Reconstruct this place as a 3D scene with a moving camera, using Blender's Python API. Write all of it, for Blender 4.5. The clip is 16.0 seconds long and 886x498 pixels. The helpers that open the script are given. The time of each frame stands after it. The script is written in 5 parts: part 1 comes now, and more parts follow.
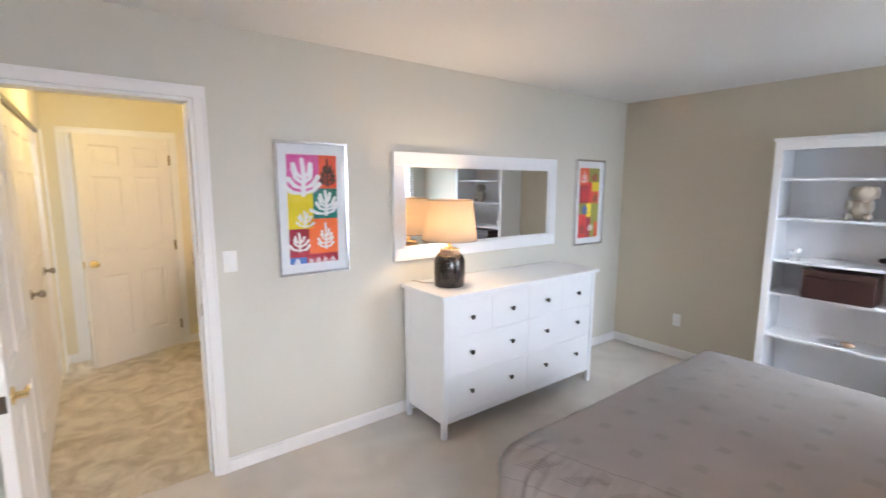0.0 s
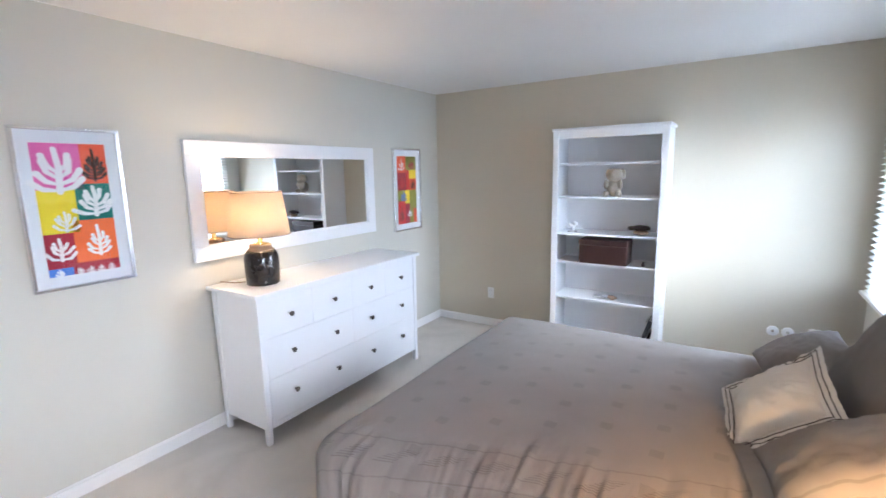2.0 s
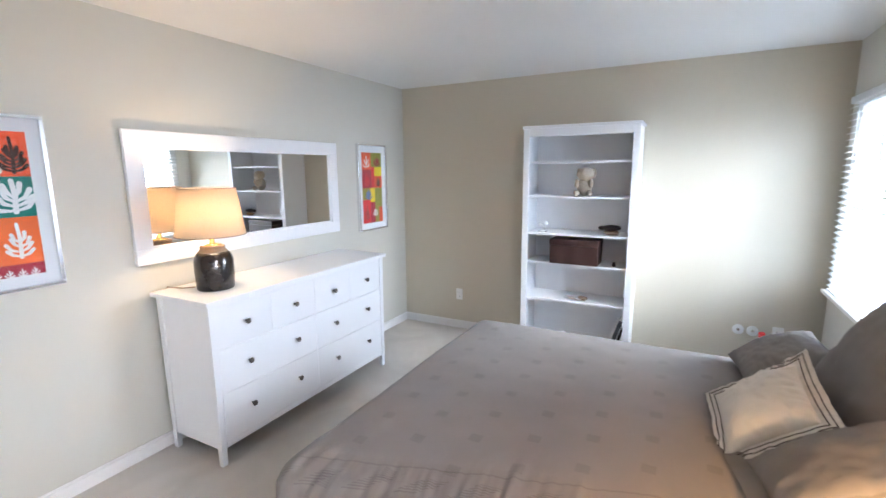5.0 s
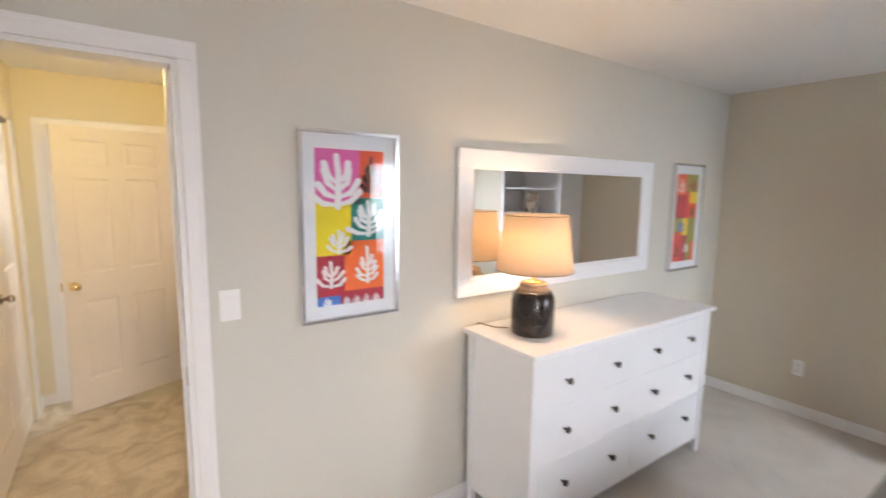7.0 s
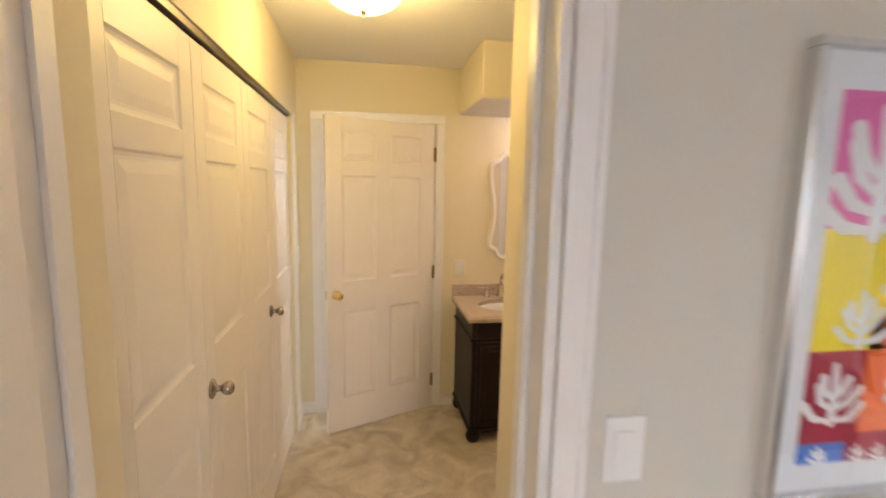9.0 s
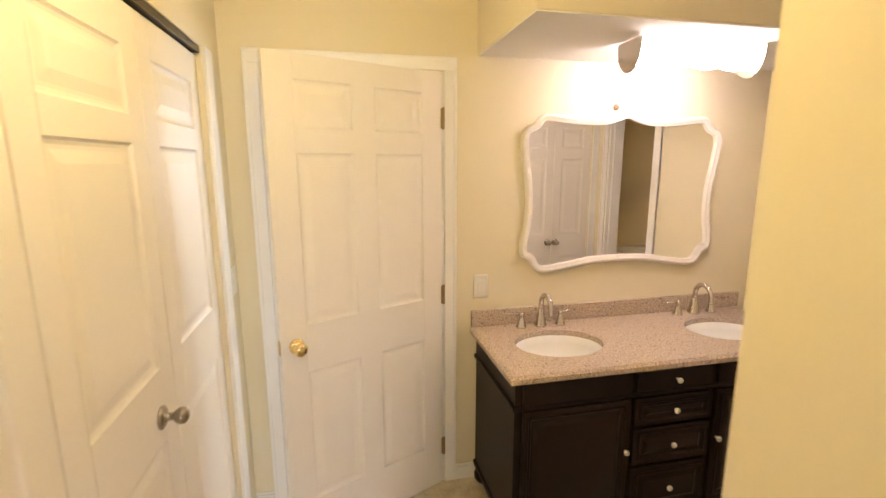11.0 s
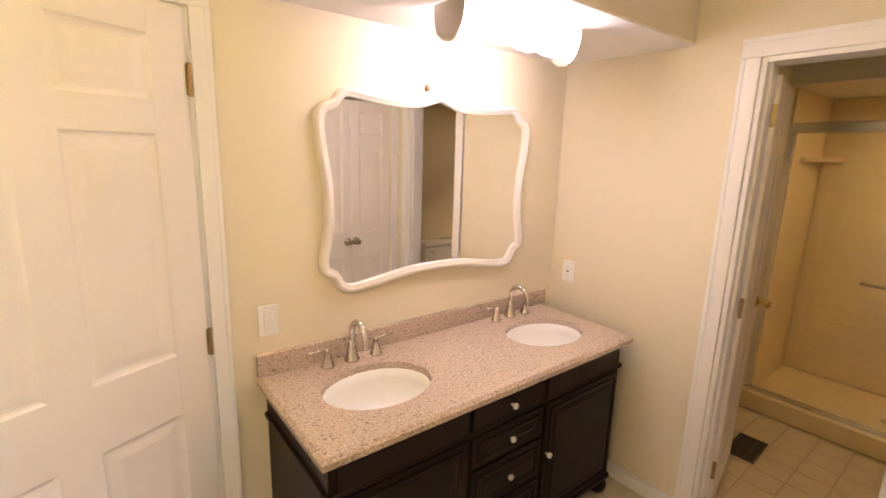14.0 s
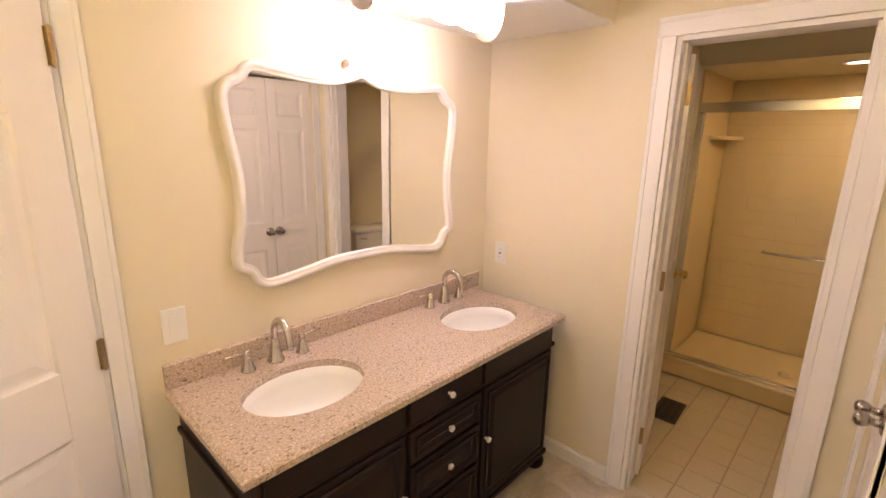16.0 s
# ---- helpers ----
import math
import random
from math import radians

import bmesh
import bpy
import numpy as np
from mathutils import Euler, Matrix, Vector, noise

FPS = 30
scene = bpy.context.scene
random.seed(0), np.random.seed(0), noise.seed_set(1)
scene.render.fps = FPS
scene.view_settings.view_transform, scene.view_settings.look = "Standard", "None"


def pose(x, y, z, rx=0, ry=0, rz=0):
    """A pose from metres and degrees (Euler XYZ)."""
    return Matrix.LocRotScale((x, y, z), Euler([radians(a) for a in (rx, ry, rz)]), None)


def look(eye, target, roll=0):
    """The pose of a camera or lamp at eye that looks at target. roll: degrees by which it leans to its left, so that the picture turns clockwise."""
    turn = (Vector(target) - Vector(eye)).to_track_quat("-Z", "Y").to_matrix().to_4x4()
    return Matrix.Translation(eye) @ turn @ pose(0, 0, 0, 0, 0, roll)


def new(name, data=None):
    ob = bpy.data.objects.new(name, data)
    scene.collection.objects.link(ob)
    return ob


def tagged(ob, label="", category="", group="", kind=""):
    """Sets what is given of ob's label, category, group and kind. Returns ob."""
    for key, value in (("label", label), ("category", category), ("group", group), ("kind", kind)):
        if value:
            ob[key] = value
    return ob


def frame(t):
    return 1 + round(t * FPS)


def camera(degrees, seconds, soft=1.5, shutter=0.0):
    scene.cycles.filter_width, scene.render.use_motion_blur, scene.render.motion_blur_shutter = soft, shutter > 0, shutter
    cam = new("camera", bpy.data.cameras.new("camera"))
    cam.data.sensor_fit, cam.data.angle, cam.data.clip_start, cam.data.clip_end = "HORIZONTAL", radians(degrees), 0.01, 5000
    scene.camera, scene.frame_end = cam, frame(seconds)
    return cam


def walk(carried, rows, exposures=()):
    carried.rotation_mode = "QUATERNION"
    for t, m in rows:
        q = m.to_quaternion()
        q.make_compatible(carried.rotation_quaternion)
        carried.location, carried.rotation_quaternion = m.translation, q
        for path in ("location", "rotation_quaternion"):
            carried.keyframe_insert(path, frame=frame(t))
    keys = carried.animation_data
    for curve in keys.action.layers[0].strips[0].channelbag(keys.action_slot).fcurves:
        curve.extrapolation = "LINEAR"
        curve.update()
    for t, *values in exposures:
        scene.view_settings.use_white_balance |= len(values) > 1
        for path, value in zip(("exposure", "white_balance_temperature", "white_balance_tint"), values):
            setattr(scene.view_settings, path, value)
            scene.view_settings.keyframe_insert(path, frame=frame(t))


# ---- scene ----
cam = camera(88.1, 16.0, shutter=0.5)
PATH = [
    (0, (0.111, 0.335, 1.638), (1.309, 1.912, 1.356), 0.2),
    (0.5, (0.149, 0.305, 1.642), (1.514, 1.739, 1.358), 0.1),
    (1, (0.174, 0.27, 1.645), (1.658, 1.576, 1.344), -0.1),
    (1.5, (0.204, 0.242, 1.647), (1.774, 1.436, 1.322), -0.6),
    (2, (0.214, 0.221, 1.634), (1.872, 1.29, 1.301), -1.1),
    (2.5, (0.225, 0.183, 1.63), (1.935, 1.161, 1.288), -1.2),
    (3, (0.233, 0.177, 1.612), (1.991, 1.065, 1.265), -1.1),
    (3.2, (0.239, 0.178, 1.613), (2.009, 1.04, 1.262), -1.0),
    (5.3, (0.35, 0.423, 1.62), (2.071, 1.388, 1.29), -0.2),
    (5.5, (0.373, 0.486, 1.625), (2.051, 1.526, 1.3), -0.2),
    (6, (0.406, 0.668, 1.624), (1.945, 1.911, 1.328), -0.2),
    (6.5, (0.392, 0.923, 1.625), (1.747, 2.369, 1.355), 0.1),
    (7, (0.365, 1.201, 1.645), (1.508, 2.822, 1.39), 0.8),
    (7.5, (0.332, 1.479, 1.634), (1.261, 3.234, 1.394), 1.2),
    (8, (0.305, 1.773, 1.632), (1.011, 3.629, 1.395), 1.3),
    (8.5, (0.266, 2.055, 1.63), (0.78, 3.971, 1.375), 1.4),
    (9, (0.256, 2.349, 1.639), (0.584, 4.303, 1.366), 1.2),
    (9.2, (0.243, 2.474, 1.632), (0.519, 4.435, 1.351), 1.2),
    (11.3, (0.274, 3.572, 1.662), (0.759, 5.475, 1.285), -0.2),
    (11.5, (0.3, 3.639, 1.673), (0.839, 5.527, 1.294), -0.0),
    (12, (0.35, 3.752, 1.687), (1.032, 5.595, 1.318), 0.2),
    (12.5, (0.385, 3.846, 1.703), (1.212, 5.626, 1.32), 0.6),
    (13, (0.412, 3.898, 1.684), (1.376, 5.609, 1.307), 1.0),
    (13.5, (0.436, 3.929, 1.678), (1.534, 5.554, 1.282), 1.6),
    (14, (0.443, 3.956, 1.66), (1.656, 5.493, 1.252), 1.7),
    (14.5, (0.459, 3.976, 1.656), (1.772, 5.422, 1.225), 1.6),
    (15, (0.482, 3.99, 1.651), (1.856, 5.372, 1.202), 1.3),
    (15.5, (0.502, 3.998, 1.653), (1.899, 5.35, 1.186), 1.2),
    (16, (0.513, 4.008, 1.65), (1.929, 5.34, 1.181), 1.1),
]
EXPOSURES = [(0.0, 0.13, 6450, 11), (1.0, 0.17, 6100, 10), (3.2, 0.32, 5950, 11), (5.3, 0.26, 6280, 10), (6.2, 0.18, 6600, 12), (7.2, -0.03, 7100, 14), (8.0, -0.19, 7350, 15), (9.0, -0.24, 7400, 15), (11.3, 0.15, 6850, 12), (13.0, 0.21, 6600, 16), (16.0, 0.25, 6600, 22)]
walk(cam, [(t, look(eye, target, roll)) for t, eye, target, roll in PATH], EXPOSURES)
WINDOW_W, FILL_WINDOW_W, HALL_W, BAR_GLOW, OUTSIDE = 43.0, 31.0, 17.5, 26.0, 40.0

# ---- world and light ----
world = bpy.data.worlds.new("sky")
scene.world = world
world.use_nodes = True
wn = world.node_tree
sky = wn.nodes.new("ShaderNodeTexSky")
sky.sky_type, sky.sun_disc = "NISHITA", False
sky.sun_elevation, sky.sun_rotation = radians(38), radians(200)
wn.links.new(sky.outputs["Color"], wn.nodes["Background"].inputs["Color"])
wn.nodes["Background"].inputs["Strength"].default_value = 0.12


def lamp(name, kind, m, power, colour, **kw):
    data = bpy.data.lights.new(name, kind)
    data.energy, data.color = power, colour
    for key, value in kw.items():
        if key == "size":
            data.size = value
        elif key == "size_y":
            data.shape, data.size_y = "RECTANGLE", value
        elif key == "radius":
            data.shadow_soft_size = value
        elif key == "spread":
            data.spread = value
        elif key == "angle":
            data.angle = value
    ob = new(name, data)
    ob.matrix_world = m
    return ob


SUN_DIR = Vector((-0.45, 0.8, -0.62))
lamp("sun", "SUN", look((6, -9, 8), Vector((6, -9, 8)) + SUN_DIR), 1.0, (1.0, 0.97, 0.93), angle=radians(12))
lamp("window_daylight", "AREA", look((3.58, -0.615, 1.39), (3.56, 2.0, 1.2)), WINDOW_W, (0.58, 0.74, 1.0), size=1.05, size_y=1.15, spread=radians(164))
# Fill light at an unseen second window, added to brighten the north wall.
lamp("unseen_window_fill", "AREA", look((0.40, -0.615, 1.39), (0.6, 2.0, 1.1)), FILL_WINDOW_W, (0.63, 0.76, 1.0), size=1.0, size_y=1.2, spread=radians(150))
lamp("dresser_bulb", "POINT", pose(1.99, 2.73, 1.40), 12.0, (1.0, 0.73, 0.46), radius=0.035)
lamp("bedside_bulb", "POINT", pose(0.965, -0.235, 1.06), 70.0, (1.0, 0.61, 0.30), radius=0.035)
lamp("hall_bulb", "POINT", pose(0.245, 4.27, 2.24), HALL_W, (1.0, 0.77, 0.30), radius=0.06)
# Unseen daylight beyond the ajar door, placed to shine out through its gap.
lamp("far_room_daylight", "AREA", look((1.1, 6.95, 1.5), (-0.15, 5.2, 0.2)), 34.0, (0.80, 0.88, 1.0), size=0.8, size_y=1.1)
lamp("shower_bulb", "AREA", pose(4.2, 4.20, 2.10), 4.6, (1.0, 0.69, 0.31), size=0.13)

# ---- materials ----


def material(name, colour, rough=0.6, metal=0.0, vary=0.06, scale=12.0, fine=180.0, bump=0.1, depth=0.002, spec=0.5):
    """Painted or solid surface: colour drifts at a coarse and a fine scale, with fine relief."""
    m = bpy.data.materials.new(name)
    m.use_nodes = True
    n, l = m.node_tree.nodes, m.node_tree.links
    b = n["Principled BSDF"]
    b.inputs["Roughness"].default_value, b.inputs["Metallic"].default_value = rough, metal
    b.inputs["Specular IOR Level"].default_value = spec
    co = n.new("ShaderNodeTexCoord")
    big, small = n.new("ShaderNodeTexNoise"), n.new("ShaderNodeTexNoise")
    big.inputs["Scale"].default_value, small.inputs["Scale"].default_value = scale, fine
    big.inputs["Detail"].default_value = 4
    for t in (big, small):
        l.new(co.outputs["Object"], t.inputs["Vector"])
    add = n.new("ShaderNodeMath")
    add.operation = "ADD"
    l.new(big.outputs["Fac"], add.inputs[0]), l.new(small.outputs["Fac"], add.inputs[1])
    ramp = n.new("ShaderNodeValToRGB")
    ramp.color_ramp.elements[0].position, ramp.color_ramp.elements[1].position = 0.25, 0.75
    ramp.color_ramp.elements[0].color = (*[c * (1 - vary) for c in colour], 1)
    ramp.color_ramp.elements[1].color = (*[min(1, c * (1 + vary)) for c in colour], 1)
    half = n.new("ShaderNodeMath")
    half.operation, half.inputs[1].default_value = "MULTIPLY", 0.5
    l.new(add.outputs[0], half.inputs[0]), l.new(half.outputs[0], ramp.inputs["Fac"])
    l.new(ramp.outputs["Color"], b.inputs["Base Color"])
    if bump:
        bp = n.new("ShaderNodeBump")
        bp.inputs["Strength"].default_value, bp.inputs["Distance"].default_value = bump, depth
        l.new(small.outputs["Fac"], bp.inputs["Height"]), l.new(bp.outputs["Normal"], b.inputs["Normal"])
    return m


def glow(name, colour, strength):
    m = bpy.data.materials.new(name)
    m.use_nodes = True
    b = m.node_tree.nodes["Principled BSDF"]
    b.inputs["Base Color"].default_value = (*colour, 1)
    b.inputs["Emission Color"].default_value = (*colour, 1)
    b.inputs["Emission Strength"].default_value = strength
    return m


def glass(name, colour=(1, 1, 1), rough=0.0):
    m = bpy.data.materials.new(name)
    m.use_nodes = True
    b = m.node_tree.nodes["Principled BSDF"]
    b.inputs["Base Color"].default_value = (*colour, 1)
    b.inputs["Transmission Weight"].default_value, b.inputs["Roughness"].default_value = 1.0, rough
    b.inputs["IOR"].default_value = 1.45
    return m


def carpet_material(name, dark, light, patch, pile=420.0, bump=0.7):
    m = material(name, light, 0.95, vary=0.1, scale=patch, fine=pile, bump=bump, depth=0.006, spec=0.1)
    n, l = m.node_tree.nodes, m.node_tree.links
    b = n["Principled BSDF"]
    ramp = b.inputs["Base Color"].links[0].from_node
    ramp.color_ramp.elements[0].color, ramp.color_ramp.elements[1].color = (*dark, 1), (*light, 1)
    ramp.color_ramp.elements[0].position, ramp.color_ramp.elements[1].position = 0.38, 0.6
    b.inputs["Sheen Weight"].default_value = 0.15
    big = [t for t in n if t.type == "TEX_NOISE" and abs(t.inputs["Scale"].default_value - patch) < 1e-3][0]
    big.inputs["Distortion"].default_value = 1.2
    return m


PAINT_SAGE = material("sage_grey_wall_paint", (0.63, 0.603, 0.53), 0.75, vary=0.02, scale=1.5, fine=260, bump=0.08, depth=0.001)
# East wall's warm shade, put into a second colour of the sage paint.
PAINT_SAGE_SHADE = material("sage_paint_warm_shade", (0.60, 0.54, 0.43), 0.75, vary=0.02, scale=1.5, fine=260, bump=0.08, depth=0.001)
PAINT_CREAM = material("cream_wall_paint", (0.77, 0.695, 0.53), 0.7, vary=0.025, scale=1.5, fine=240, bump=0.08, depth=0.001)
CEILING = material("matt_white_ceiling", (0.83, 0.82, 0.80), 0.9, vary=0.02, scale=2, fine=160, bump=0.12, depth=0.002)
TRIM = material("white_trim_paint", (0.84, 0.82, 0.80), 0.4, vary=0.015, scale=5, fine=90, bump=0.03)
DOOR_PAINT = material("white_door_paint", (0.82, 0.77, 0.71), 0.42, vary=0.02, scale=4, fine=120, bump=0.05)
WHITE_WOOD = material("white_lacquered_wood", (0.84, 0.84, 0.85), 0.38, vary=0.015, scale=5, fine=140, bump=0.03)
CARPET = carpet_material("light_grey_carpet", (0.58, 0.53, 0.475), (0.71, 0.655, 0.595), 2.2)
HALL_CARPET = carpet_material("beige_plush_carpet", (0.43, 0.345, 0.235), (0.76, 0.675, 0.54), 5.0, pile=300.0, bump=0.9)
DARK_METAL = material("dark_bronze_metal", (0.10, 0.085, 0.07), 0.35, 0.9, vary=0.1)
AGED_BRASS = material("aged_brass", (0.34, 0.25, 0.13), 0.35, 1.0, vary=0.12)
BRASS = material("polished_brass", (0.80, 0.62, 0.30), 0.18, 1.0, vary=0.05, bump=0.0)
NICKEL = material("brushed_nickel", (0.62, 0.58, 0.53), 0.2, 1.0, vary=0.05, fine=400, bump=0.03)
AGED_NICKEL = material("aged_nickel", (0.36, 0.32, 0.28), 0.25, 1.0, vary=0.1)
CHROME = material("bright_chrome", (0.85, 0.85, 0.86), 0.08, 1.0, vary=0.02, bump=0.0)
SILVER = material("satin_silver_frame", (0.78, 0.78, 0.79), 0.22, 1.0, vary=0.03, bump=0.02)
MIRROR = material("mirror_glass", (0.98, 0.985, 0.97), 0.0, 1.0, vary=0.0, bump=0.0)
PANE = glass("clear_glass")
PLASTIC = material("white_plastic", (0.85, 0.84, 0.82), 0.35, vary=0.01, bump=0.0)
# Near-black; paints the shade in slots, latch hole and vent, blackens the reset button.
BLACK_FILL = material("black_fill", (0.03, 0.03, 0.03), 0.6, vary=0.1)
ESPRESSO = material("espresso_stained_wood", (0.011, 0.0042, 0.003), 0.42, vary=0.25, scale=9, fine=120, bump=0.08, spec=0.28)
PORCELAIN = material("white_porcelain", (0.90, 0.89, 0.88), 0.08, vary=0.01, bump=0.0)
TILE = material("cream_floor_tile", (0.63, 0.52, 0.37), 0.25, vary=0.06, scale=7, fine=60, bump=0.04)
GROUT = material("brown_grout", (0.44, 0.35, 0.24), 0.9, vary=0.12)
SURROUND = material("cream_shower_wall", (0.73, 0.585, 0.345), 0.3, vary=0.03, scale=3, fine=60, bump=0.03)
CERAMIC = material("black_brown_glazed_ceramic", (0.018, 0.014, 0.013), 0.22, vary=0.35, scale=9, fine=60, bump=0.06)
CLAY = material("bare_brown_clay", (0.30, 0.20, 0.13), 0.7, vary=0.2, scale=20, fine=160, bump=0.15)
FABRIC_GREY = material("grey_taupe_cotton", (0.27, 0.24, 0.215), 0.9, vary=0.1, scale=6, fine=700, bump=0.25, spec=0.1)
PILLOW_GREY = material("grey_pillow_cotton", (0.20, 0.18, 0.165), 0.9, vary=0.1, scale=8, fine=700, bump=0.25, spec=0.1)
PILLOW_CREAM = material("ivory_linen", (0.66, 0.62, 0.56), 0.85, vary=0.06, scale=8, fine=600, bump=0.25, spec=0.1)
LEATHER = material("dark_grey_leather", (0.045, 0.045, 0.055), 0.42, vary=0.15, scale=30, fine=260, bump=0.2)
MAHOGANY = material("dark_mahogany", (0.026, 0.008, 0.006), 0.45, vary=0.3, scale=8, fine=90, bump=0.1)


def shade_material(name, dark, light, through_part):
    """Thin stuff that lets some light through."""
    m = bpy.data.materials.new(name)
    m.use_nodes = True
    n, l = m.node_tree.nodes, m.node_tree.links
    n.remove(n["Principled BSDF"])
    d, t, mix = n.new("ShaderNodeBsdfDiffuse"), n.new("ShaderNodeBsdfTranslucent"), n.new("ShaderNodeMixShader")
    co, wave = n.new("ShaderNodeTexCoord"), n.new("ShaderNodeTexNoise")
    wave.inputs["Scale"].default_value = 220
    ramp = n.new("ShaderNodeValToRGB")
    ramp.color_ramp.elements[0].color, ramp.color_ramp.elements[1].color = (*dark, 1), (*light, 1)
    l.new(co.outputs["Object"], wave.inputs["Vector"]), l.new(wave.outputs["Fac"], ramp.inputs["Fac"])
    l.new(ramp.outputs["Color"], d.inputs["Color"]), l.new(ramp.outputs["Color"], t.inputs["Color"])
    mix.inputs["Fac"].default_value = through_part
    l.new(d.outputs[0], mix.inputs[1]), l.new(t.outputs[0], mix.inputs[2])
    l.new(mix.outputs[0], n["Material Output"].inputs["Surface"])
    return m


def granite_material():
    m = material("pink_beige_granite", (0.5, 0.4, 0.3), 0.12, vary=0.1, scale=40, fine=200, bump=0.0)
    n, l = m.node_tree.nodes, m.node_tree.links
    b = n["Principled BSDF"]
    co = n.new("ShaderNodeTexCoord")
    grains, flecks = n.new("ShaderNodeTexNoise"), n.new("ShaderNodeTexNoise")
    stretch = n.new("ShaderNodeMapping")
    stretch.inputs["Rotation"].default_value, stretch.inputs["Scale"].default_value = (0.3, 0.2, 0.5), (1.0, 1.7, 1.7)
    l.new(co.outputs["Object"], stretch.inputs["Vector"])
    grains.inputs["Scale"].default_value, flecks.inputs["Scale"].default_value = 130, 85
    grains.inputs["Detail"].default_value, grains.inputs["Roughness"].default_value = 6, 0.72
    flecks.inputs["Detail"].default_value = 3
    l.new(co.outputs["Object"], grains.inputs["Vector"]), l.new(stretch.outputs["Vector"], flecks.inputs["Vector"])
    r1, r2 = n.new("ShaderNodeValToRGB"), n.new("ShaderNodeValToRGB")
    for k, (pos, c) in enumerate(((0.34, (0.25, 0.19, 0.155)), (0.66, (0.78, 0.67, 0.58)), (0.44, (0.485, 0.38, 0.305)), (0.55, (0.565, 0.455, 0.37)))):
        e = r1.color_ramp.elements[k] if k < 2 else r1.color_ramp.elements.new(pos)
        e.position, e.color = pos, (*c, 1)
    r2.color_ramp.elements[0].position, r2.color_ramp.elements[1].position = 0.335, 0.385
    r2.color_ramp.elements[0].color, r2.color_ramp.elements[1].color = (0.16, 0.11, 0.09, 1), (1, 1, 1, 1)
    mix = n.new("ShaderNodeMix")
    mix.data_type, mix.blend_type = "RGBA", "MULTIPLY"
    mix.inputs["Factor"].default_value = 0.75
    l.new(grains.outputs["Fac"], r1.inputs["Fac"]), l.new(flecks.outputs["Fac"], r2.inputs["Fac"])
    l.new(r1.outputs["Color"], mix.inputs["A"]), l.new(r2.outputs["Color"], mix.inputs["B"])
    l.new(mix.outputs["Result"], b.inputs["Base Color"])
    return m


def coverlet_material():
    """Grey woven cotton with rows of small darker woven squares."""
    m = material("grey_woven_coverlet", (0.207, 0.181, 0.167), 0.9, vary=0.09, scale=5, fine=500, bump=0.3, spec=0.12)
    n, l = m.node_tree.nodes, m.node_tree.links
    b = n["Principled BSDF"]
    base = b.inputs["Base Color"].links[0].from_socket
    uv = n.new("ShaderNodeUVMap")
    sep = n.new("ShaderNodeSeparateXYZ")
    l.new(uv.outputs["UV"], sep.inputs[0])

    def op(kind, a, bb=None):
        o = n.new("ShaderNodeMath")
        o.operation = kind
        for i, v in enumerate((a, bb)):
            if v is None:
                continue
            if isinstance(v, (int, float)):
                o.inputs[i].default_value = v
            else:
                l.new(v, o.inputs[i])
        return o.outputs[0]
    P, S = 0.19, 0.24
    row = op("FLOOR", op("DIVIDE", sep.outputs["Y"], P))
    shift = op("MULTIPLY", op("MODULO", row, 2.0), 0.5)
    fx = op("FRACT", op("ADD", op("DIVIDE", sep.outputs["X"], P), shift))
    fy = op("FRACT", op("DIVIDE", sep.outputs["Y"], P))
    sq = op("MULTIPLY", op("LESS_THAN", fx, S), op("LESS_THAN", fy, S))
    weave = op("LESS_THAN", op("FRACT", op("MULTIPLY", sep.outputs["X"], 150.0)), 0.55)
    fac = op("MULTIPLY", sq, op("ADD", op("MULTIPLY", weave, 0.22), 0.12))
    # stitched lines and a ladder of fine ribs along the borders
    out = op("MAXIMUM", op("MAXIMUM", op("SUBTRACT", op("ADD", 5.40, op("MULTIPLY", op("MAXIMUM", op("SUBTRACT", 5.52, sep.outputs["Y"]), 0.0), 0.29)), sep.outputs["X"]), op("SUBTRACT", sep.outputs["X"], 7.07)), op("SUBTRACT", sep.outputs["Y"], 5.52))
    line = op("ADD", op("LESS_THAN", op("ABSOLUTE", op("SUBTRACT", out, 0.035)), 0.003), op("LESS_THAN", op("ABSOLUTE", op("SUBTRACT", out, 0.185)), 0.003))
    ribs = op("LESS_THAN", op("FRACT", op("MULTIPLY", out, 110.0)), 0.5)
    gaps = op("LESS_THAN", op("FRACT", op("DIVIDE", op("ADD", sep.outputs["X"], sep.outputs["Y"]), 0.12)), 0.45)
    ladder = op("MULTIPLY", op("MULTIPLY", op("LESS_THAN", op("ABSOLUTE", op("SUBTRACT", out, 0.105)), 0.03), ribs), gaps)
    fac = op("MINIMUM", op("ADD", fac, op("ADD", op("MULTIPLY", line, 0.35), op("MULTIPLY", ladder, 0.45))), 0.8)
    dark = n.new("ShaderNodeMix")
    dark.data_type, dark.blend_type = "RGBA", "MULTIPLY"
    dark.inputs["B"].default_value = (0.45, 0.43, 0.42, 1)
    l.new(fac, dark.inputs["Factor"]), l.new(base, dark.inputs["A"])
    l.new(dark.outputs["Result"], b.inputs["Base Color"])
    b.inputs["Sheen Weight"].default_value = 0.2
    return m


